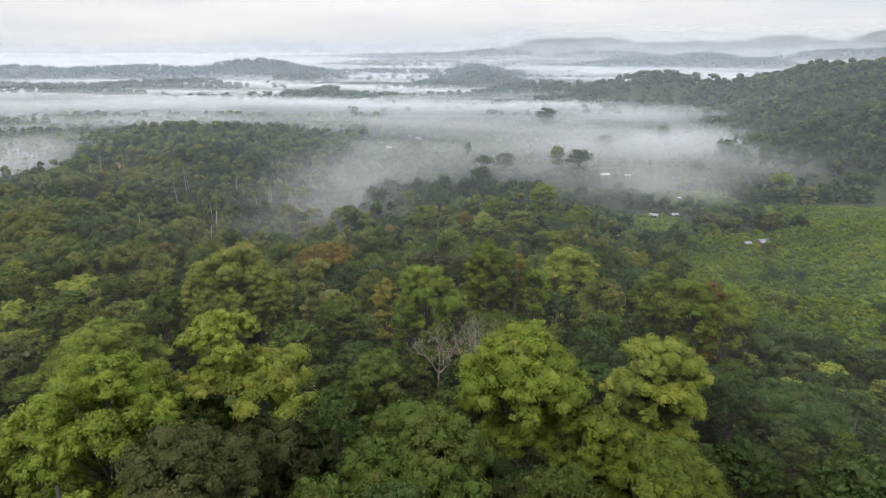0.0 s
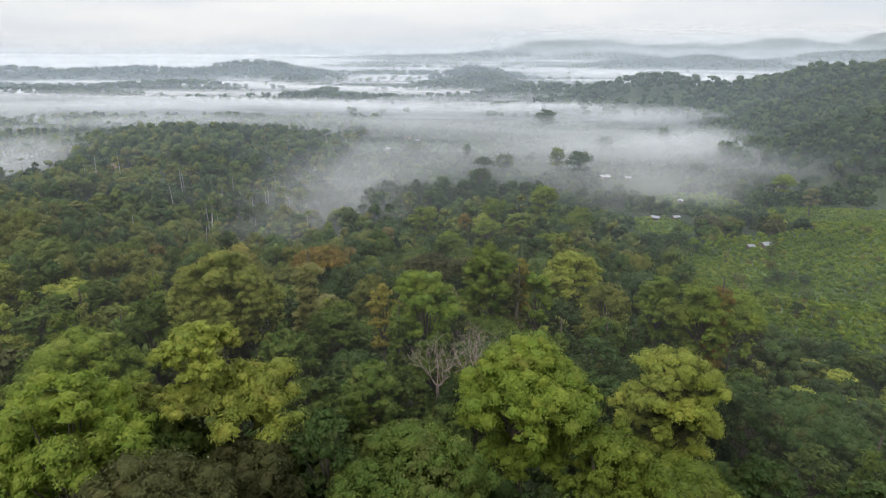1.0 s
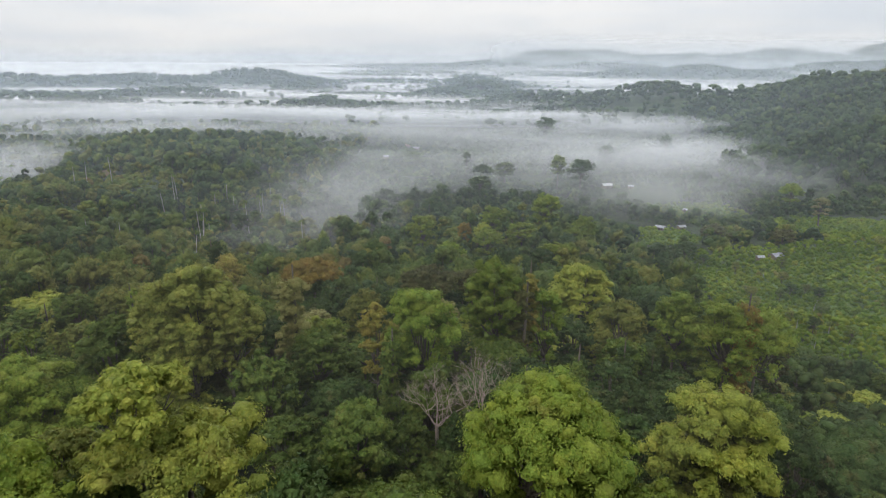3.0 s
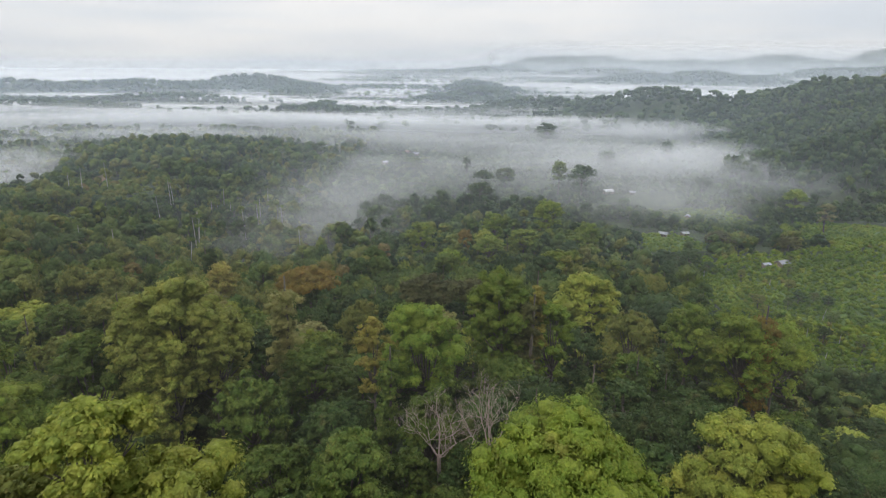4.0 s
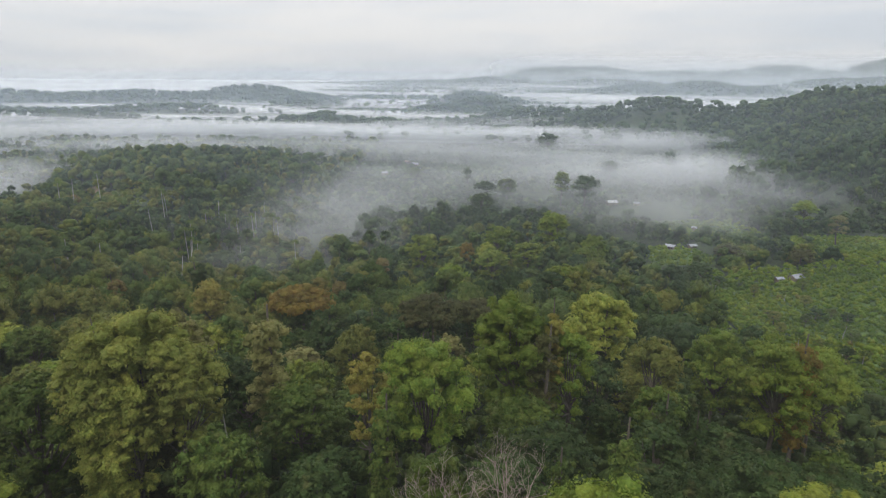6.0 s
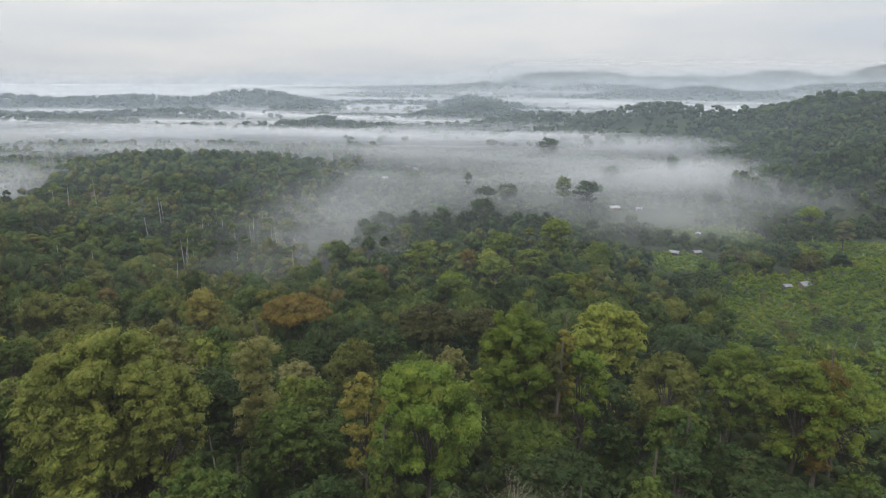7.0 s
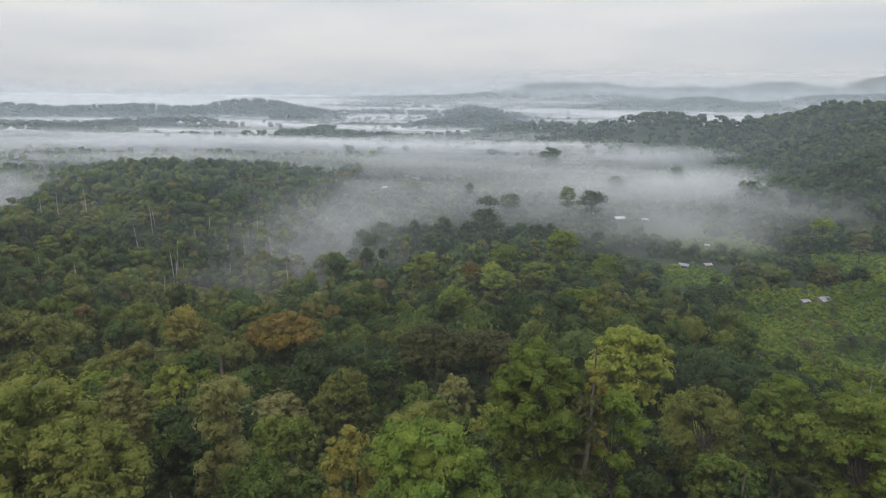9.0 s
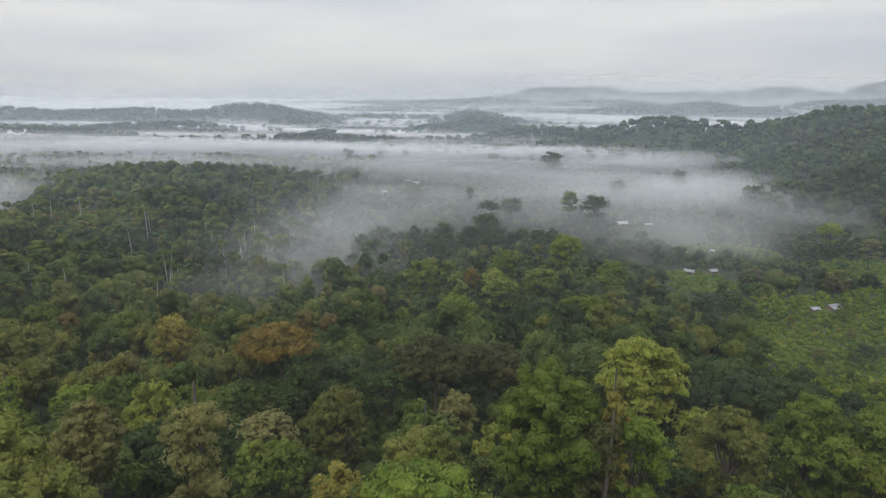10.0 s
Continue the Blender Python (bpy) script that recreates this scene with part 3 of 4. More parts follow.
near_count = 0
for _ in range(9000):
    y = rng_f.uniform(-30, 172)
    half = 0.78 * max(y, 0) + 26
    x = rng_f.uniform(-half, half)
    shape = ("dome", "broad", "oval", "column")[rng_f.choice(4, p=(0.52, 0.2, 0.2, 0.08))]
    r = SHAPES[shape][0] * rng_f.uniform(0.62, 1.12)
    if meadow_at(x, y) > 0.35 or crowded(x, y, r):
        continue
    if near_count >= 270:
        break
    take(x, y, r)
    leaf = LEAVES[rng_f.choice(8, p=leaf_odds(x, y))]
    high = rng_f.uniform(11.0, 19.5) * (0.62 if x > 70 and y > 105 else 1.0)
    tree(x, y, shape, leaf, r, high, "near" if 30 < y < 118 and abs(x) < 0.8 * y else "mid")
    near_count += 1


# young trees scattered over the open field
r63 = np.random.default_rng(63)
for _ in range(26):
    y = r63.uniform(205, 345)
    x = r63.uniform(122, 0.72 * y + 20)
    if meadow_at(x, y) > 0.6 and not crowded(x, y, 4.0):
        take(x, y, 4.0)
        shape = ("dome", "oval")[r63.integers(2)]
        tree(x, y, shape, ("mid", "dark", "fresh", "olive")[r63.integers(4)], r63.uniform(2.0, 3.6), r63.uniform(4.5, 8.5), "mid",
             label="small young tree among shrubs on an open field")


# ---- joined woods: many crowns in one object ----
def lobed_proto(seed, lobes, leaves, size, dense=0.95, skirt=0):
    """A lobed crown of half width 1, its top at about 0.8, for the joined woods; skirt: lower limbs hanging round it."""
    rng = np.random.default_rng(seed)
    pieces = []
    for i in range(skirt):
        a = i * 2.39996 + rng.uniform(-0.5, 0.5)
        lr = rng.uniform(0.24, 0.42)
        far = rng.uniform(0.35, 0.72)
        at = np.array([far * math.cos(a), far * math.sin(a), rng.uniform(-1.25, -0.2)])
        d = ball(rng, int(leaves * 0.8), -0.4)
        half = np.array((lr, lr, lr * 1.15))
        pieces.append(leaf_quads(rng, at + d * half * rng.uniform(0.85, 1.3, (len(d), 1)), d + [0, 0, 0.3], size))
        pieces.append(round_blob(rng, at, half * dense * rng.uniform(0.75, 1.1, 3), 0.2))
    for i in range(lobes):
        f = math.sqrt((i + 0.35) / lobes) if lobes > 1 else 0.0
        a = i * 2.39996 + rng.uniform(-0.4, 0.4)
        lr = rng.uniform(0.30, 0.50) if lobes > 6 else rng.uniform(0.42, 0.62) if lobes > 1 else 0.85
        at = np.array([f * (1.05 - lr) * math.cos(a), f * (1.05 - lr) * math.sin(a), (0.8 - lr * 0.8) - 0.75 * f * f * rng.uniform(0.5, 1.3)])
        d = ball(rng, leaves, -0.3)
        half = np.array((lr, lr, lr * 0.82))
        pieces.append(leaf_quads(rng, at + d * half * rng.uniform(0.8, 1.32, (len(d), 1)), d + [0, 0, 0.3], size))
        pieces.append(round_blob(rng, at, half * dense * rng.uniform(0.75, 1.1, 3), 0.2))
    return joined(pieces)


def woods(name, xs, ys, zs, rs, hs, protos, material, tints, label, category, stems=False):
    """xs..hs: places, ground heights, half widths and heights of the crowns."""
    vs, fs, ts, at = [], [], [], 0
    rng = np.random.default_rng(len(xs))
    pick = rng.integers(0, len(protos), len(xs))
    for k, (pv, pf) in enumerate(protos):
        sel = np.nonzero(pick == k)[0]
        if not len(sel):
            continue
        a = rng.uniform(0, 6.283, len(sel))
        c, s = np.cos(a)[:, None], np.sin(a)[:, None]
        r = rs[sel][:, None]
        stretch = rng.uniform(0.8, 1.25, len(sel))[:, None]
        X = (pv[None, :, 0] * c - pv[None, :, 1] * s) * r * stretch + xs[sel][:, None]
        Y = (pv[None, :, 0] * s + pv[None, :, 1] * c) * r / stretch + ys[sel][:, None]
        rise = r * rng.uniform(0.8, 1.55, len(sel))[:, None]
        Z = (pv[None, :, 2] - 0.8) * rise + (zs + hs)[sel][:, None]
        vs.append(np.stack([X, Y, Z], -1).reshape(-1, 3))
        fs.append((pf[None] + (np.arange(len(sel)) * len(pv))[:, None, None]).reshape(-1, 4) + at)
        ts.append(np.repeat(tints[sel], len(pv)))
        at += len(sel) * len(pv)
    leafy = sum(len(f) for f in fs)
    if stems:
        n = len(xs)
        a = np.arange(3) * 2.0944
        w = (0.035 * rs)[:, None]
        ring = np.stack([xs[:, None] + np.cos(a) * w, ys[:, None] + np.sin(a) * w], -1)
        low = np.concatenate([ring, np.broadcast_to((zs - 0.5)[:, None, None], (n, 3, 1))], -1)
        high = np.concatenate([ring, np.broadcast_to((zs + hs - 0.6 * rs)[:, None, None], (n, 3, 1))], -1)
        vs.append(np.concatenate([low, high], 1).reshape(-1, 3))
        k = np.array([(0, 1, 4, 3), (1, 2, 5, 4), (2, 0, 3, 5)])
        fs.append((k[None] + (np.arange(n) * 6)[:, None, None]).reshape(-1, 4) + at)
        ts.append(np.zeros(n * 6))
    me = mesh_from(name, np.concatenate(vs), np.concatenate(fs), [material, BARK], True)
    me.polygons.foreach_set("material_index", (np.arange(len(me.polygons)) >= leafy).astype(np.int32))
    point_values(me, "tint", np.concatenate(ts))
    return tagged(new(name, me), label, category, kind="stuff")


def scatter(rng, n, x_of, y_lo, y_hi, spacing, keep):
    """Places with some distance between them; x_of(y) is the half width of the strip."""
    cells, out = {}, []
    for _ in range(n):
        y = rng.uniform(y_lo, y_hi) if y_hi < 1.5 * y_lo + 300 else math.sqrt(rng.uniform(y_lo ** 2, y_hi ** 2))
        x = rng.uniform(-1, 1) * x_of(y)
        k = (int(x // spacing), int(y // spacing))
        if k in cells or not keep(x, y):
            continue
        cells[k] = 1
        out.append((x, y))
    return np.array(out)


# understory below the near crowns
p = scatter(np.random.default_rng(21), 9000, lambda y: 0.80 * max(y, 0) + 40, -45, 185, 5.2, lambda x, y: meadow_at(x, y) < 0.4)
r21 = np.random.default_rng(22)
woods("undergrowth", p[:, 0], p[:, 1], swell(p[:, 0], p[:, 1]), r21.uniform(2.2, 4.4, len(p)), r21.uniform(3.5, 11.5, len(p)),
      [lobed_proto(s, 3, 14, 0.17, 0.85, 2) for s in range(6)], LEAF_UNDER, r21.uniform(0, 1, len(p)) * np.where(p[:, 0] > 42, 0.25, 1.0), "dark green understory thicket beneath the forest crowns", "undergrowth")

# woods on the slopes and in the valley
far_spots = np.array([(a, b) for a, b, *_ in TALL])


GLADES = [(157, 402, 22), (150, 380, 16), (139, 388, 16), (131, 368, 15), (124, 350, 12), (152, 552, 17), (178, 318, 14), (-395, 560, 52)]    # clearings round the huts


def wooded(x, y):
    if meadow_at(x, y) > 0.3 or soil_at(x, y) > 0.66:
        return False
    d = np.hypot(far_spots[:, 0] - x, far_spots[:, 1] - y)
    if d.min() < 5:
        return False
    if any((x - gx) ** 2 + (y - gy) ** 2 < gr * gr for gx, gy, gr in GLADES):
        return False
    if -55 < x < 78 and 335 < y < 470 or 0 < x < 78 and y < 500 or d.min() < 20 and y > 380 or -335 < x < -100 and y < 640:
        return True
    g = float(swell(x, y))
    open_land = -0.15 if x > 60 and 360 < y < 430 else 0.0 if 60 < x < 300 and 360 < y < 500 else (-0.05 if y < 400 else 0.05 if y < 500 else -0.12)
    return g > 3.0 or noise.noise((x / (45 if y < 500 else 110), y / 45, 3.0)) > open_land


for k, (lo, hi, spacing, leaves, size) in enumerate(((172, 300, 8.6, 30, 0.13), (300, 520, 9.0, 14, 0.14), (520, 740, 9.8, 6, 0.17), (740, 1050, 10.5, 3, 0.22))):
    p = scatter(np.random.default_rng(31 + k), 30000, lambda y: 0.78 * y + 30, lo, hi, spacing, wooded)
    r31 = np.random.default_rng(41 + k)
    px, py = p[:, 0], p[:, 1]
    tint = r31.beta(1.2, 1.55, len(p))
    tint = np.where((px < -60) & (py < 340), tint * 0.92 + 0.25, tint)       # lighter crowns on the western shoulder
    tint = np.where((px > -60) & (px < 120) & (py < 420), tint * np.where(py > 225, 1.0, 0.92), tint)
    tint = np.where((px < -20) & (py < 420), tint + 0.09, tint)
    tint = np.where((px > -15) & (px < 78) & (py > 262) & (py < 350), tint + 0.06, tint)       # lighter crowns on the spur
    tint = np.where((px > 55) & (py < 235), tint * 0.55, tint)
    tint = np.where(py > 420, tint * np.where(px < -100, 0.95, 0.62) + np.where(px < -100, 0.05, 0.0), tint)
    tint = tint + 0.4 * np.exp(-(((px + 0.56 * (py - 45)) / 45) ** 4 + ((py - 490) / 45) ** 4))
    tint = np.where(r31.uniform(0, 1, len(p)) < 0.94, np.clip(tint, 0, 0.84), np.clip(tint, 0.3, 0.97))
    low = np.where((p[:, 0] > 70) & (p[:, 1] < 235), 0.55, 1.0)
    low = low * np.where((swell(px, py) < 4.0) & (py > 390) & (px > -100) & ((px < -55) | (px > 78) | (py > 480)), np.where(py > 500, 0.45, 0.62), 1.0)      # lower growth on the valley floor
    low = low * np.where((px > 100) & (py > 335) & (py < 430), 0.62, 1.0)
    low = low * np.where((px > -25) & (px < 90) & (py > 245) & (py < 360), 0.82, 1.0)
    low = low - 0.68 * np.exp(-(((px + 0.56 * (py - 45)) / 40) ** 4 + ((py - 475) / 62) ** 4))   # scrub below the bare patch
    low = np.where((px > 2) & (px < 42) & (py > 255) & (py < 306), low * 0.68, low)
    low = low - 0.55 * np.exp(-(((px + 104) / 30) ** 4 + ((py - 322) / 38) ** 4))      # the dell with its pale stems
    woods("forest", p[:, 0], p[:, 1], swell(p[:, 0], p[:, 1]), np.clip(5.0 * np.exp(r31.normal(0, 0.28, len(p))), 2.6, 10) * (1 + 0.08 * k), np.clip(r31.normal(14.5, 4.2, len(p)), 6, 21) * low,
          [lobed_proto(60 + s, (10, 7, 4, 3)[k], leaves, size, (0.88, 0.96, 1.05, 1.12)[k], (4, 3, 2, 1)[k]) for s in range(7)], LEAF_STUFF, tint,
          "dense mixed green rainforest canopy on hazy slopes", "forest", True)

# far ridges with their tree line
rows = []
r51 = np.random.default_rng(51)
for cx, cy, sx, sy, high in RIDGES + [(425, 1290, 190, 190, 51), (620, 1080, 170, 60, 80), (245, 1480, 170, 120, 28)]:
    n = int(min(520, 0.6 * sx * sy / 90 + 110))
    x = cx + r51.normal(0, 1.15, n) * sx
    y = cy + 30 * np.sin(x / 210 + cx) - np.abs(r51.normal(0, 0.8, n)) * sy + 0.25 * sy
    rows.append(np.stack([x, y, np.ones(n)], 1))
fy = np.sqrt(r51.uniform(0, 1, 9000) * (2600 ** 2 - 1030 ** 2) + 1030 ** 2)
fx = r51.uniform(-0.8, 0.8, 9000) * fy
band = np.sin(fy / 75 + 1.2 * np.sin(fx / 260) + fx / 900) + 0.7 * np.sin(fx / 140 + fy / 210) + 0.5 * np.sin(fx / 53 + 2 * np.sin(fy / 90))
rows.append(np.stack([fx, fy, np.full(len(fx), 0.5)], 1)[band > 0.45])      # low growth between the ridges
p = np.concatenate(rows)
p = p[(p[:, 1] > 1040) & (np.abs(p[:, 0]) < 0.85 * p[:, 1])]
grow = 1 + np.clip((p[:, 1] - 1500) / 3500, 0, 0.8)
woods("distant_forest", p[:, 0], p[:, 1], swell(p[:, 0], p[:, 1]), r51.uniform(6, 10, len(p)) * grow, r51.uniform(14, 25, len(p)) * p[:, 2],
      [lobed_proto(80 + s, 3, 1, 0.4, 1.15) for s in range(6)], LEAF_STUFF, r51.uniform(0, 0.4, len(p)), "distant wooded ridges in pale haze", "forest")

# bushes of the plantation and rough pasture
p = scatter(np.random.default_rng(61), 60000, lambda y: 0.80 * y + 40, 190, 540, 2.8, lambda x, y: x > 60 and meadow_at(x, y) > 0.4 and (y < 350 or random.random() < 0.55))
r61 = np.random.default_rng(62)
woods("shrubs", p[:, 0], p[:, 1], swell(p[:, 0], p[:, 1]), r61.uniform(1.3, 3.0, len(p)), r61.uniform(1.2, 3.4, len(p)),
      [lobed_proto(90 + s, 3, 6, 0.34, 0.9) for s in range(7)], LEAF_FIELD, np.clip(0.52 + 0.16 * np.sin(p[:, 0] / 11 + 2 * np.sin(p[:, 1] / 19)) + 0.1 * np.sin(p[:, 1] / 9) + r61.normal(0, 0.15, len(p)), 0, 1), "bright green shrubs covering an open hillside field", "shrubs")


# ---- huts and village roofs ----
def hut(x, y, long, wide, wall, rise, turn, roof_mat, label):
    root = new("hut")
    root.location = (x, y, float(swell(x, y)) - 0.1)
    root.rotation_euler = (0, 0, radians(turn))

    def piece(name, verts, faces, mat, under=None):
        me = bpy.data.meshes.new(name)
        me.from_pydata(verts, [], faces)
        me.materials.append(mat)
        ob = new(name, me)
        ob.parent = under or root
        return ob

    a, b = long / 2, wide / 2
    bm = bmesh.new()
    bmesh.ops.create_cube(bm, size=1, matrix=Matrix.Translation((0, 0, wall / 2)) @ Matrix.Diagonal((long, wide, wall, 1)))
    me = bpy.data.meshes.new("wall")
    bm.to_mesh(me)
    bm.free()
    me.materials.append(PLANK)
    wall_part = new("wall", me)
    wall_part.parent = root
    for s in (-1, 1):
        e, t = 0.5, 0.06
        top, low = wall + rise, wall - 0.15
        v = [(-a - e, 0, top), (a + e, 0, top), (a + e, s * (b + e), low), (-a - e, s * (b + e), low)]
        v += [(px, py, pz + t) for px, py, pz in v]
        piece("roof_sheet", v, [(0, 1, 2, 3), (7, 6, 5, 4), (0, 4, 5, 1), (1, 5, 6, 2), (2, 6, 7, 3), (3, 7, 4, 0)], roof_mat)
    for s in (-1, 1):
        piece("gable", [(s * a, -b, wall), (s * a, b, wall), (s * a, 0, wall + rise - 0.05)], [(0, 1, 2)], PLANK)
    for px, w, lo, hi in ((-a * 0.1, 0.9, 0.1, min(2.0, wall - 0.2)), (a * 0.6, 0.8, 1.0, min(1.9, wall - 0.3))):
        y0, y1 = -b - 0.02, -b - 0.05
        v = [(px - w / 2, y0, lo), (px + w / 2, y0, lo), (px + w / 2, y0, hi), (px - w / 2, y0, hi)]
        v += [(qx, y1, qz) for qx, _, qz in v]
        piece("door" if lo < 0.5 else "window", v, [(0, 1, 2, 3), (7, 6, 5, 4), (0, 4, 5, 1), (1, 5, 6, 2), (2, 6, 7, 3), (3, 7, 4, 0)], SHADE_GAP, wall_part)
    tagged(root, label, "hut", "huts in the valley")
    return root


hut(181.5, 324, 6.5, 4.5, 2.2, 1.3, 25, ROOF_ZINC, "small plank hut with grey zinc gable roof, green field")
hut(173.5, 325, 3.6, 3.0, 2.0, 0.6, 8, ROOF_ZINC, "small open shed with a pale metal roof in a green field")
hut(149.5, 410, 5.2, 3.6, 2.3, 1.0, -35, ROOF_ZINC, "small hut with a pale metal roof among misty trees")
hut(164, 410, 4.5, 3.4, 2.2, 0.8, 10, ROOF_ZINC, "small grey-roofed hut among misty trees")
hut(154, 565, 9, 6, 2.8, 1.6, 15, ROOF_WHITE, "pale-roofed farmhouse half hidden in mist")
hut(175, 560, 5, 4, 2.5, 1.0, -20, ROOF_ZINC, "small pale outbuilding half hidden in mist")
hut(190, 470, 4.0, 3.0, 2.2, 0.8, 60, ROOF_WHITE, "small white-roofed shed on a misty pasture")
r71 = random.Random(71)
for i in range(16):
    x, y = r71.uniform(-165, -20), r71.uniform(730, 850)
    hut(x, y, r71.uniform(6, 10), r71.uniform(5, 7), 2.6, r71.uniform(1.4, 2.2), r71.uniform(-40, 40), r71.choice((ROOF_ZINC, ROOF_ZINC, ROOF_ZINC, ROOF_WHITE, ROOF_RUST)),
        "village house with a pale metal roof dimmed by mist")


# ---- slender pale trunks on the slope above the mist ----
def pale_trunk(x, y, height, lean, seed, thick=0.36):
    rng = np.random.default_rng(seed)
    root = new("slender_tree")
    root.location = (x, y, float(swell(x, y)) - 0.2)
    lx, ly = math.cos(seed) * lean, math.sin(seed) * lean
    v, f = tube([(0, 0, -1), (lx * 0.3, ly * 0.3, height * 0.4), (lx * 0.7, ly * 0.7, height * 0.75), (lx, ly, height)], [thick, thick * 0.83, thick * 0.67, thick * 0.28], 5)
    ob = new("trunk", mesh_from("trunk", v, f, [BARK_PALE], True))
    ob.parent = root
    d = ball(rng, 46, -0.2)
    c = d * [2.6, 2.6, 1.4] * rng.uniform(0.5, 1.0, (len(d), 1)) + [lx, ly, height]
    v, f = leaf_quads(rng, c, d, 0.9)
    ob = new("crown", mesh_from("crown", v, f, [LEAF["mid"]]))
    ob.parent = root
    tagged(root, "slender tree with a pale bare trunk and thin crown", "tree", "slender pale-trunked trees")


pale_trunk(-35, 118, 17, 1.2, 3, 0.15)
r72 = random.Random(72)
for i in range(9):
    y = r72.uniform(205, 335)
    pale_trunk(r72.uniform(118, 128) + (y - 200) * r72.uniform(0.1, 0.9), y, r72.uniform(4, 7), r72.uniform(0, 0.8), 80 + i, 0.13)
for i in range(6):
    y = r72.uniform(470, 560)
    pale_trunk(r72.uniform(-0.74, -0.66) * y, y, r72.uniform(14, 20), r72.uniform(0, 1.5), 50 + i, 0.3)
for i in range(26):
    y = r72.uniform(270, 480)
    x = r72.uniform(-0.40, -0.20) * y if i < 14 else r72.uniform(-0.62, -0.28) * y
    pale_trunk(x, y, r72.uniform(15, 26), r72.uniform(0, 2.0), 10 + i, 0.25)


# ---- mist in the valley: thin layers of vapour one above another ----
def valley_mist(level):
    def shape(m, xyz, pos):
        x, y = xyz[0], xyz[1]
        squash = m.add("Mapping", {"Vector": pos})
        squash.inputs["Scale"].default_value = (0.0052, 0.0074, 0.03)
        broad = m.noise(1.0, 4.0, squash.outputs[0], 0.52)
        fine = m.add("Mapping", {"Vector": pos})
        fine.inputs["Scale"].default_value = (0.018, 0.026, 0.06)
        wisps = m.noise(1.0, 4.0, fine.outputs[0], 0.55)
        streak = m.add("Mapping", {"Vector": pos})
        streak.inputs["Scale"].default_value = (0.0016, 0.0058, 0.01)
        bands = m.noise(1.0, 4.0, streak.outputs[0], 0.55)
        away = m.smooth(y, 500.0, 780.0)
        n = m.math("MULTIPLY_ADD", wisps, 0.35, m.math("MULTIPLY", broad, 0.75))
        n2 = m.math("MULTIPLY_ADD", wisps, 0.20, m.math("MULTIPLY_ADD", bands, 3.3, -1.20))
        n = m.math("ADD", m.math("MULTIPLY", n, m.math("SUBTRACT", 1.0, away)), m.math("MULTIPLY", n2, away))
        side = m.math("MULTIPLY", m.smooth(x, 20.0, 130.0), 62.0)
        side = m.math("MULTIPLY_ADD", m.smooth(x, 180.0, 290.0), 80.0, side)
        tongue = m.math("SUBTRACT", m.math("ADD", y, m.math("MULTIPLY", m.smooth(x, -110.0, -260.0), -70.0)), side)
        start = m.smooth(tongue, 285.0, 560.0)
        far = m.smooth(y, 900.0, 1500.0)
        gate = m.math("MULTIPLY_ADD", start, 0.40, m.math("SUBTRACT", n, 0.44 + 0.13 * level))
        gate = m.math("SUBTRACT", gate, m.math("MULTIPLY", far, -0.08 + 0.34 * level))
        gate = m.math("SUBTRACT", gate, m.math("MULTIPLY", away, 0.24))
        near = m.math("MULTIPLY_ADD", m.smooth(y, 520.0, 1400.0), 2.00, 0.215)
        hx, hy = m.math("MULTIPLY_ADD", x, 1 / 62, 78 / 62), m.math("MULTIPLY_ADD", y, 1 / 105, -425 / 105)
        hollow = m.math("SUBTRACT", 1.0, m.smooth(m.math("SQRT", m.math("ADD", m.math("MULTIPLY", hx, hx), m.math("MULTIPLY", hy, hy))), 0.25, 1.25))
        ex, ey = m.math("MULTIPLY_ADD", x, 1 / 190, -235 / 190), m.math("MULTIPLY_ADD", y, 1 / 200, -690 / 200)
        east = m.math("SUBTRACT", 1.0, m.smooth(m.math("SQRT", m.math("ADD", m.math("MULTIPLY", ex, ex), m.math("MULTIPLY", ey, ey))), 0.3, 1.1))
        near = m.math("ADD", near, m.math("MULTIPLY", east, 0.30))
        gate = m.math("ADD", gate, m.math("MULTIPLY", east, 0.15))
        fx, fy = m.math("MULTIPLY_ADD", x, 1 / 120, -310 / 120), m.math("MULTIPLY_ADD", y, 1 / 190, -660 / 190)
        foot = m.math("SUBTRACT", 1.0, m.smooth(m.math("SQRT", m.math("ADD", m.math("MULTIPLY", fx, fx), m.math("MULTIPLY", fy, fy))), 0.3, 1.1))
        near = m.math("MULTIPLY_ADD", foot, 0.22, near)
        gate = m.math("MULTIPLY_ADD", foot, 0.22, gate)
        near = m.math("ADD", near, m.math("MULTIPLY", hollow, 0.14))
        gate = m.math("ADD", gate, m.math("MULTIPLY", hollow, 0.12))
        west = m.math("MULTIPLY", m.smooth(x, -95.0, -165.0), m.math("MULTIPLY", m.smooth(x, -400.0, -330.0), m.math("SUBTRACT", 1.0, m.smooth(y, 540.0, 660.0))))
        near = m.math("MULTIPLY", near, m.math("MULTIPLY_ADD", west, -0.85, 1.0))
        sx, sy = m.math("MULTIPLY_ADD", x, 1 / 66, -34 / 66), m.math("MULTIPLY_ADD", y, 1 / 105, -415 / 105)
        spur = m.math("SUBTRACT", 1.0, m.smooth(m.math("SQRT", m.math("ADD", m.math("MULTIPLY", sx, sx), m.math("MULTIPLY", sy, sy))), 0.5, 1.2))
        near = m.math("MULTIPLY", near, m.math("MULTIPLY_ADD", spur, -0.86, 1.0))
        qx, qy = m.math("MULTIPLY_ADD", x, 1 / 78, -172 / 78), m.math("MULTIPLY_ADD", y, 1 / 88, -430 / 88)
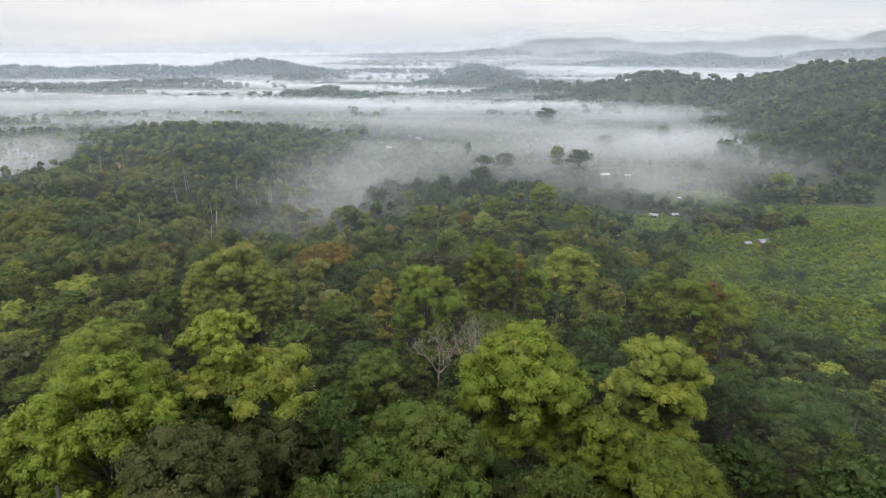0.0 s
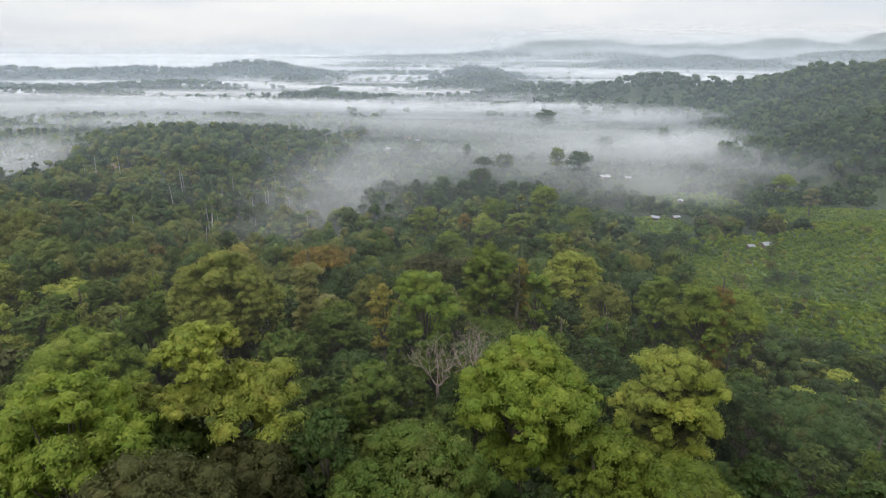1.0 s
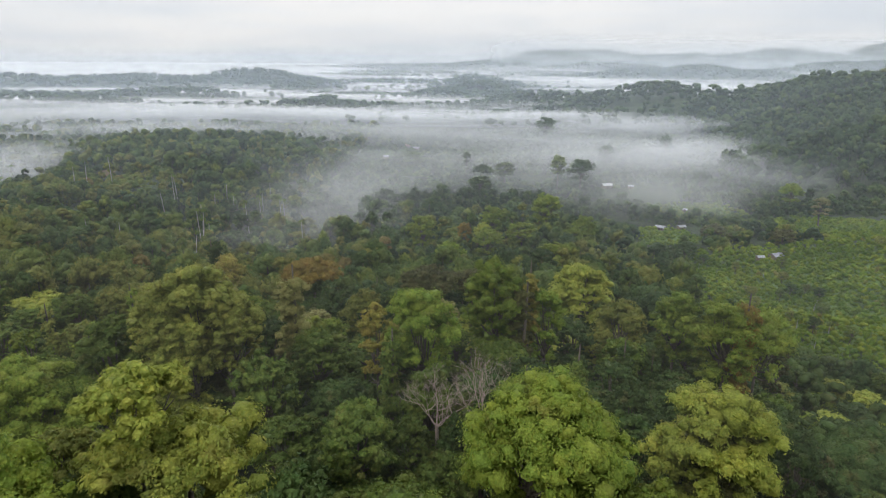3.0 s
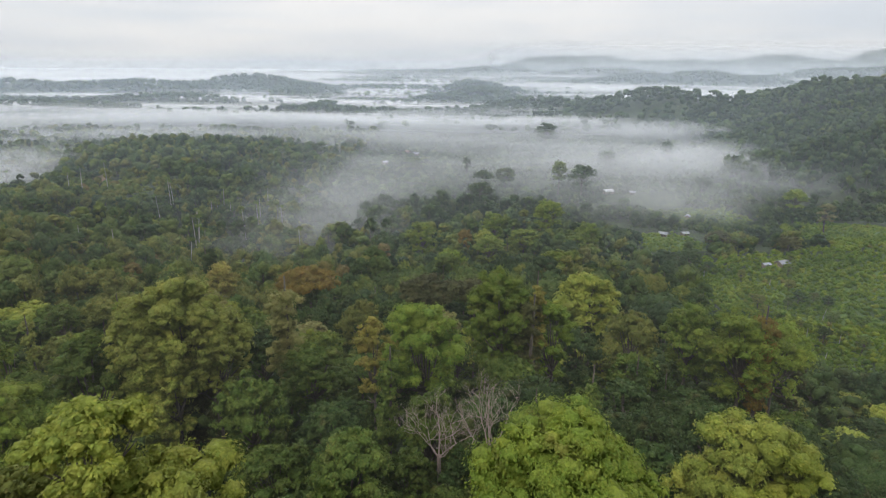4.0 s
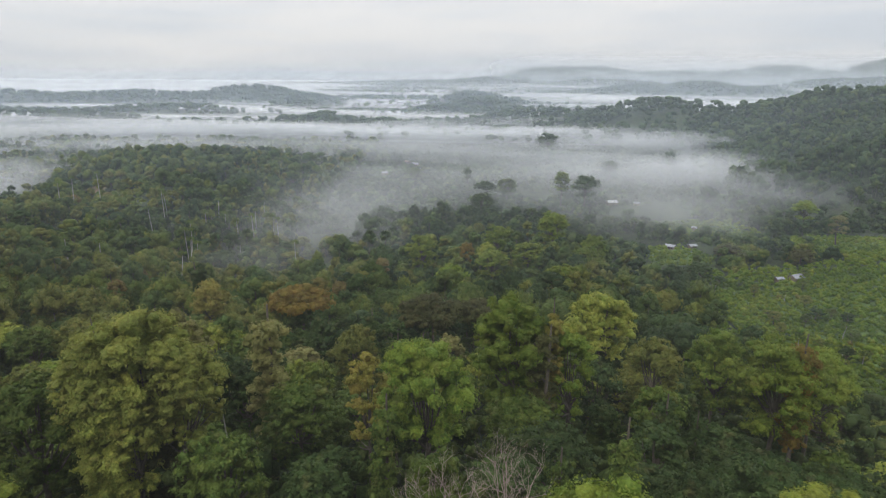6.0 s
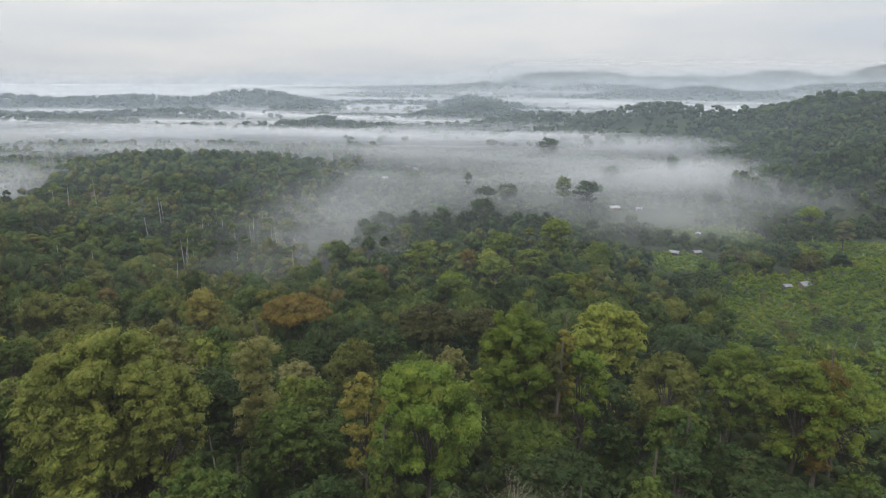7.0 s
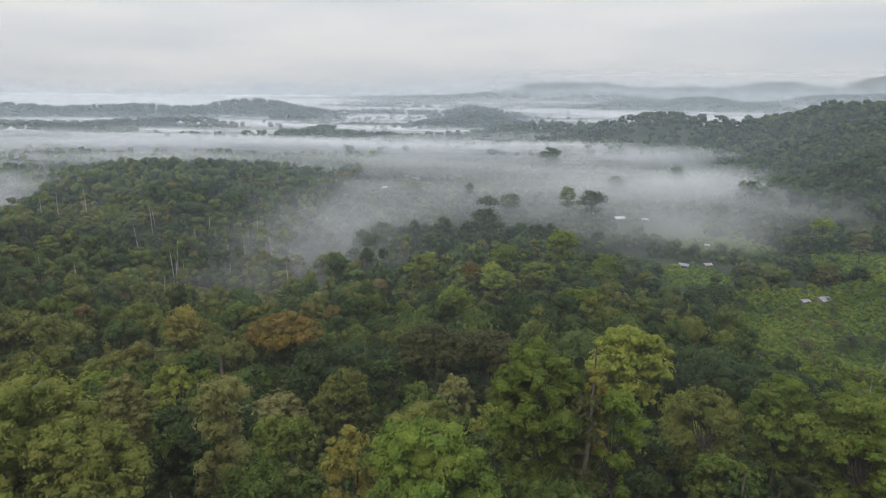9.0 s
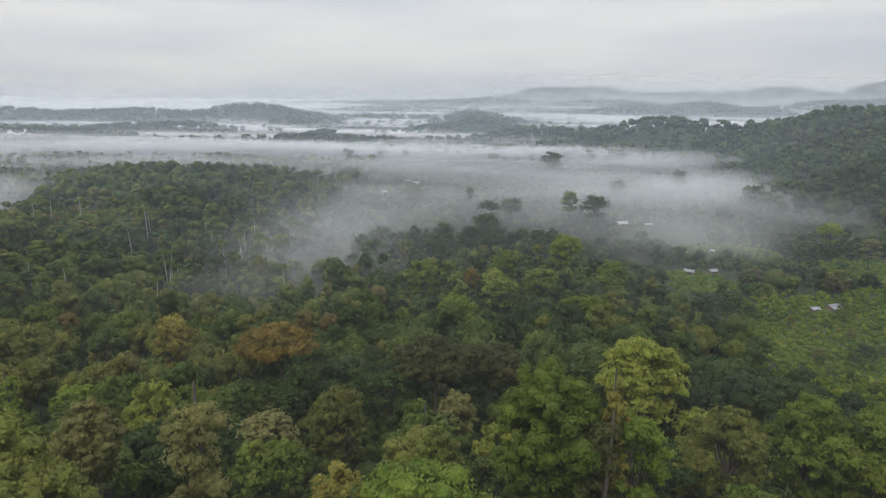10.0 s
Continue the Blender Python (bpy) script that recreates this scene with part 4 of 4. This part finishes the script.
        lea = m.math("SUBTRACT", 1.0, m.smooth(m.math("SQRT", m.math("ADD", m.math("MULTIPLY", qx, qx), m.math("MULTIPLY", qy, qy))), 0.35, 1.1))
        near = m.math("MULTIPLY_ADD", lea, 0.22, near)
        gate = m.math("MULTIPLY_ADD", lea, 0.11, gate)
        vx, vy = m.math("MULTIPLY_ADD", x, 1 / 85, 405 / 85), m.math("MULTIPLY_ADD", y, 1 / 110, -575 / 110)
        vale = m.math("SUBTRACT", 1.0, m.smooth(m.math("SQRT", m.math("ADD", m.math("MULTIPLY", vx, vx), m.math("MULTIPLY", vy, vy))), 0.3, 1.1))
        near = m.math("MULTIPLY_ADD", vale, 0.55, near)
        gate = m.math("MULTIPLY_ADD", vale, 0.28, gate)
        shown = m.math("MULTIPLY", m.smooth(start, 0.0, 0.35), m.smooth(m.math("MULTIPLY_ADD", bands, 700.0, y), 2150.0, 1400.0))
        dx, dy = m.math("MULTIPLY_ADD", x, 1 / 46, 104 / 46), m.math("MULTIPLY_ADD", y, 1 / 60, -325 / 60)
        dell = m.math("SUBTRACT", 1.0, m.smooth(m.math("SQRT", m.math("ADD", m.math("MULTIPLY", dx, dx), m.math("MULTIPLY", dy, dy))), 0.3, 1.1))
        thick = m.math("MULTIPLY", m.math("MULTIPLY", m.smooth(gate, 0.0, 0.46), near), shown)
        return m.math("MULTIPLY_ADD", m.math("MULTIPLY", dell, m.smooth(wisps, 0.38, 0.66)), 0.13, thick)
    return shape


LEVELS = (1.0, 3.5, 6.0, 8.5, 11.0, 13.5, 16.0, 18.5, 21.0, 24.0)
mx, my = spaced(-6500, 6500, 56, 400), 200 + spaced(20, 6000, 56, 400)
MX, MY = np.meshgrid(mx, my)
for k, z in enumerate(LEVELS):
    lift = 1.6 * np.sin(MX / 83 + k * 1.7) * np.sin(MY / 97 + k) + 0.9 * np.sin(MX / 37 + MY / 51 + k)
    me = mesh_from("mist_layer", np.stack([MX.ravel(), MY.ravel(), (z + lift).ravel()], 1), grid_faces(len(my), len(mx)),
                   [mist_material("mist", 0.205 - 0.010 * k, (0.80, 0.82, 0.84), valley_mist(k / 9), 0.22)], True)
    tagged(new("mist_layer", me), "thin white morning mist lying over the valley", "mist", kind="stuff")


# ---- mist lying in the far valleys, between the ridges ----
def far_mist(level):
    def shape(m, xyz, pos):
        streak = m.add("Mapping", {"Vector": pos})
        streak.inputs["Scale"].default_value = (0.0013, 0.0046, 0.0)
        streak.inputs["Location"].default_value = (0.7 * level, 0.4 * level, 3.0)
        bands = m.noise(1.0, 5.0, streak.outputs[0], 0.58)
        west = m.math("MULTIPLY", m.smooth(xyz[1], 2450.0, 2650.0), m.smooth(xyz[0], -300.0, -900.0))
        bands = m.math("MULTIPLY_ADD", west, 0.4, bands)
        return m.math("MULTIPLY", m.smooth(bands, 0.32 + 0.16 * level, 0.60 + 0.16 * level), m.smooth(m.math("MULTIPLY_ADD", bands, 700.0, xyz[1]), 1350.0, 2150.0))
    return shape


fx, fy = spaced(-6000, 6000, 60, 700), np.linspace(1100, 4900, 90)
FX, FY = np.meshgrid(fx, fy)
for k in range(8):
    lift = 1.5 * np.sin(FX / 190 + k * 1.7) * np.sin(FY / 130 + k)
    me = mesh_from("mist_bank", np.stack([FX.ravel(), FY.ravel(), (upland(FY) + 0.5 + 2.5 * k + lift).ravel()], 1), grid_faces(len(fy), len(fx)),
                   [mist_material("far_mist", 0.46 - 0.03 * k, (0.96, 0.965, 0.97), far_mist(k / 7), 0.22)], True)
    tagged(new("mist_bank", me), "bright white mist bank filling a far valley", "mist", kind="stuff")


# ---- haze that thickens with distance: see-through sheets with its tint in their colour ----
def haze_shape(low, high, west=-9000.0):
    """Full below the height low, gone above high, and thinning out towards the place west."""
    def shape(m, xyz, pos):
        fade = m.math("SUBTRACT", 1.0, m.smooth(xyz[2], low, high))
        stretch = m.add("Mapping", {"Vector": pos})
        stretch.inputs["Scale"].default_value = (0.004, 0.004, 0.02)
        fade = m.math("MULTIPLY", fade, m.smooth(xyz[0], west, west + 700.0))
        return m.math("MULTIPLY", fade, m.math("MULTIPLY_ADD", m.noise(1.0, 3.0, stretch.outputs[0]), 0.8, 0.6))
    return shape


# the nearest sheets are added to lift the dark tones of near trees
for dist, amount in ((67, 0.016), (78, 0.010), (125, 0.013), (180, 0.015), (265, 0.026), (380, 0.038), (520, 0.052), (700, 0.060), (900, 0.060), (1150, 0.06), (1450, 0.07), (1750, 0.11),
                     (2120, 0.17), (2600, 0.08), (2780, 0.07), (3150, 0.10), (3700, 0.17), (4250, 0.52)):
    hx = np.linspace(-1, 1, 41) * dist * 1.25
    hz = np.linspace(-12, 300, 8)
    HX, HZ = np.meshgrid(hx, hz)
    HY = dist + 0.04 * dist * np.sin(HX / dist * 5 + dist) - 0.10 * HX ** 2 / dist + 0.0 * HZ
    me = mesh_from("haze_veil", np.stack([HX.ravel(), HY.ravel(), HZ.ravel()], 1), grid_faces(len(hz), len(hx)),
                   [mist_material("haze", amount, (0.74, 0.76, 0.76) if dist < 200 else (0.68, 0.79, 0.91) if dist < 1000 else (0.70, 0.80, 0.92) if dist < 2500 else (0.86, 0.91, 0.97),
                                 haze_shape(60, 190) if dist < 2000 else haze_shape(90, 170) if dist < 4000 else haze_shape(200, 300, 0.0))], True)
    tagged(new("haze_veil", me), "faint blue-grey sheet painted as haze in the morning air", "haze", kind="stuff")
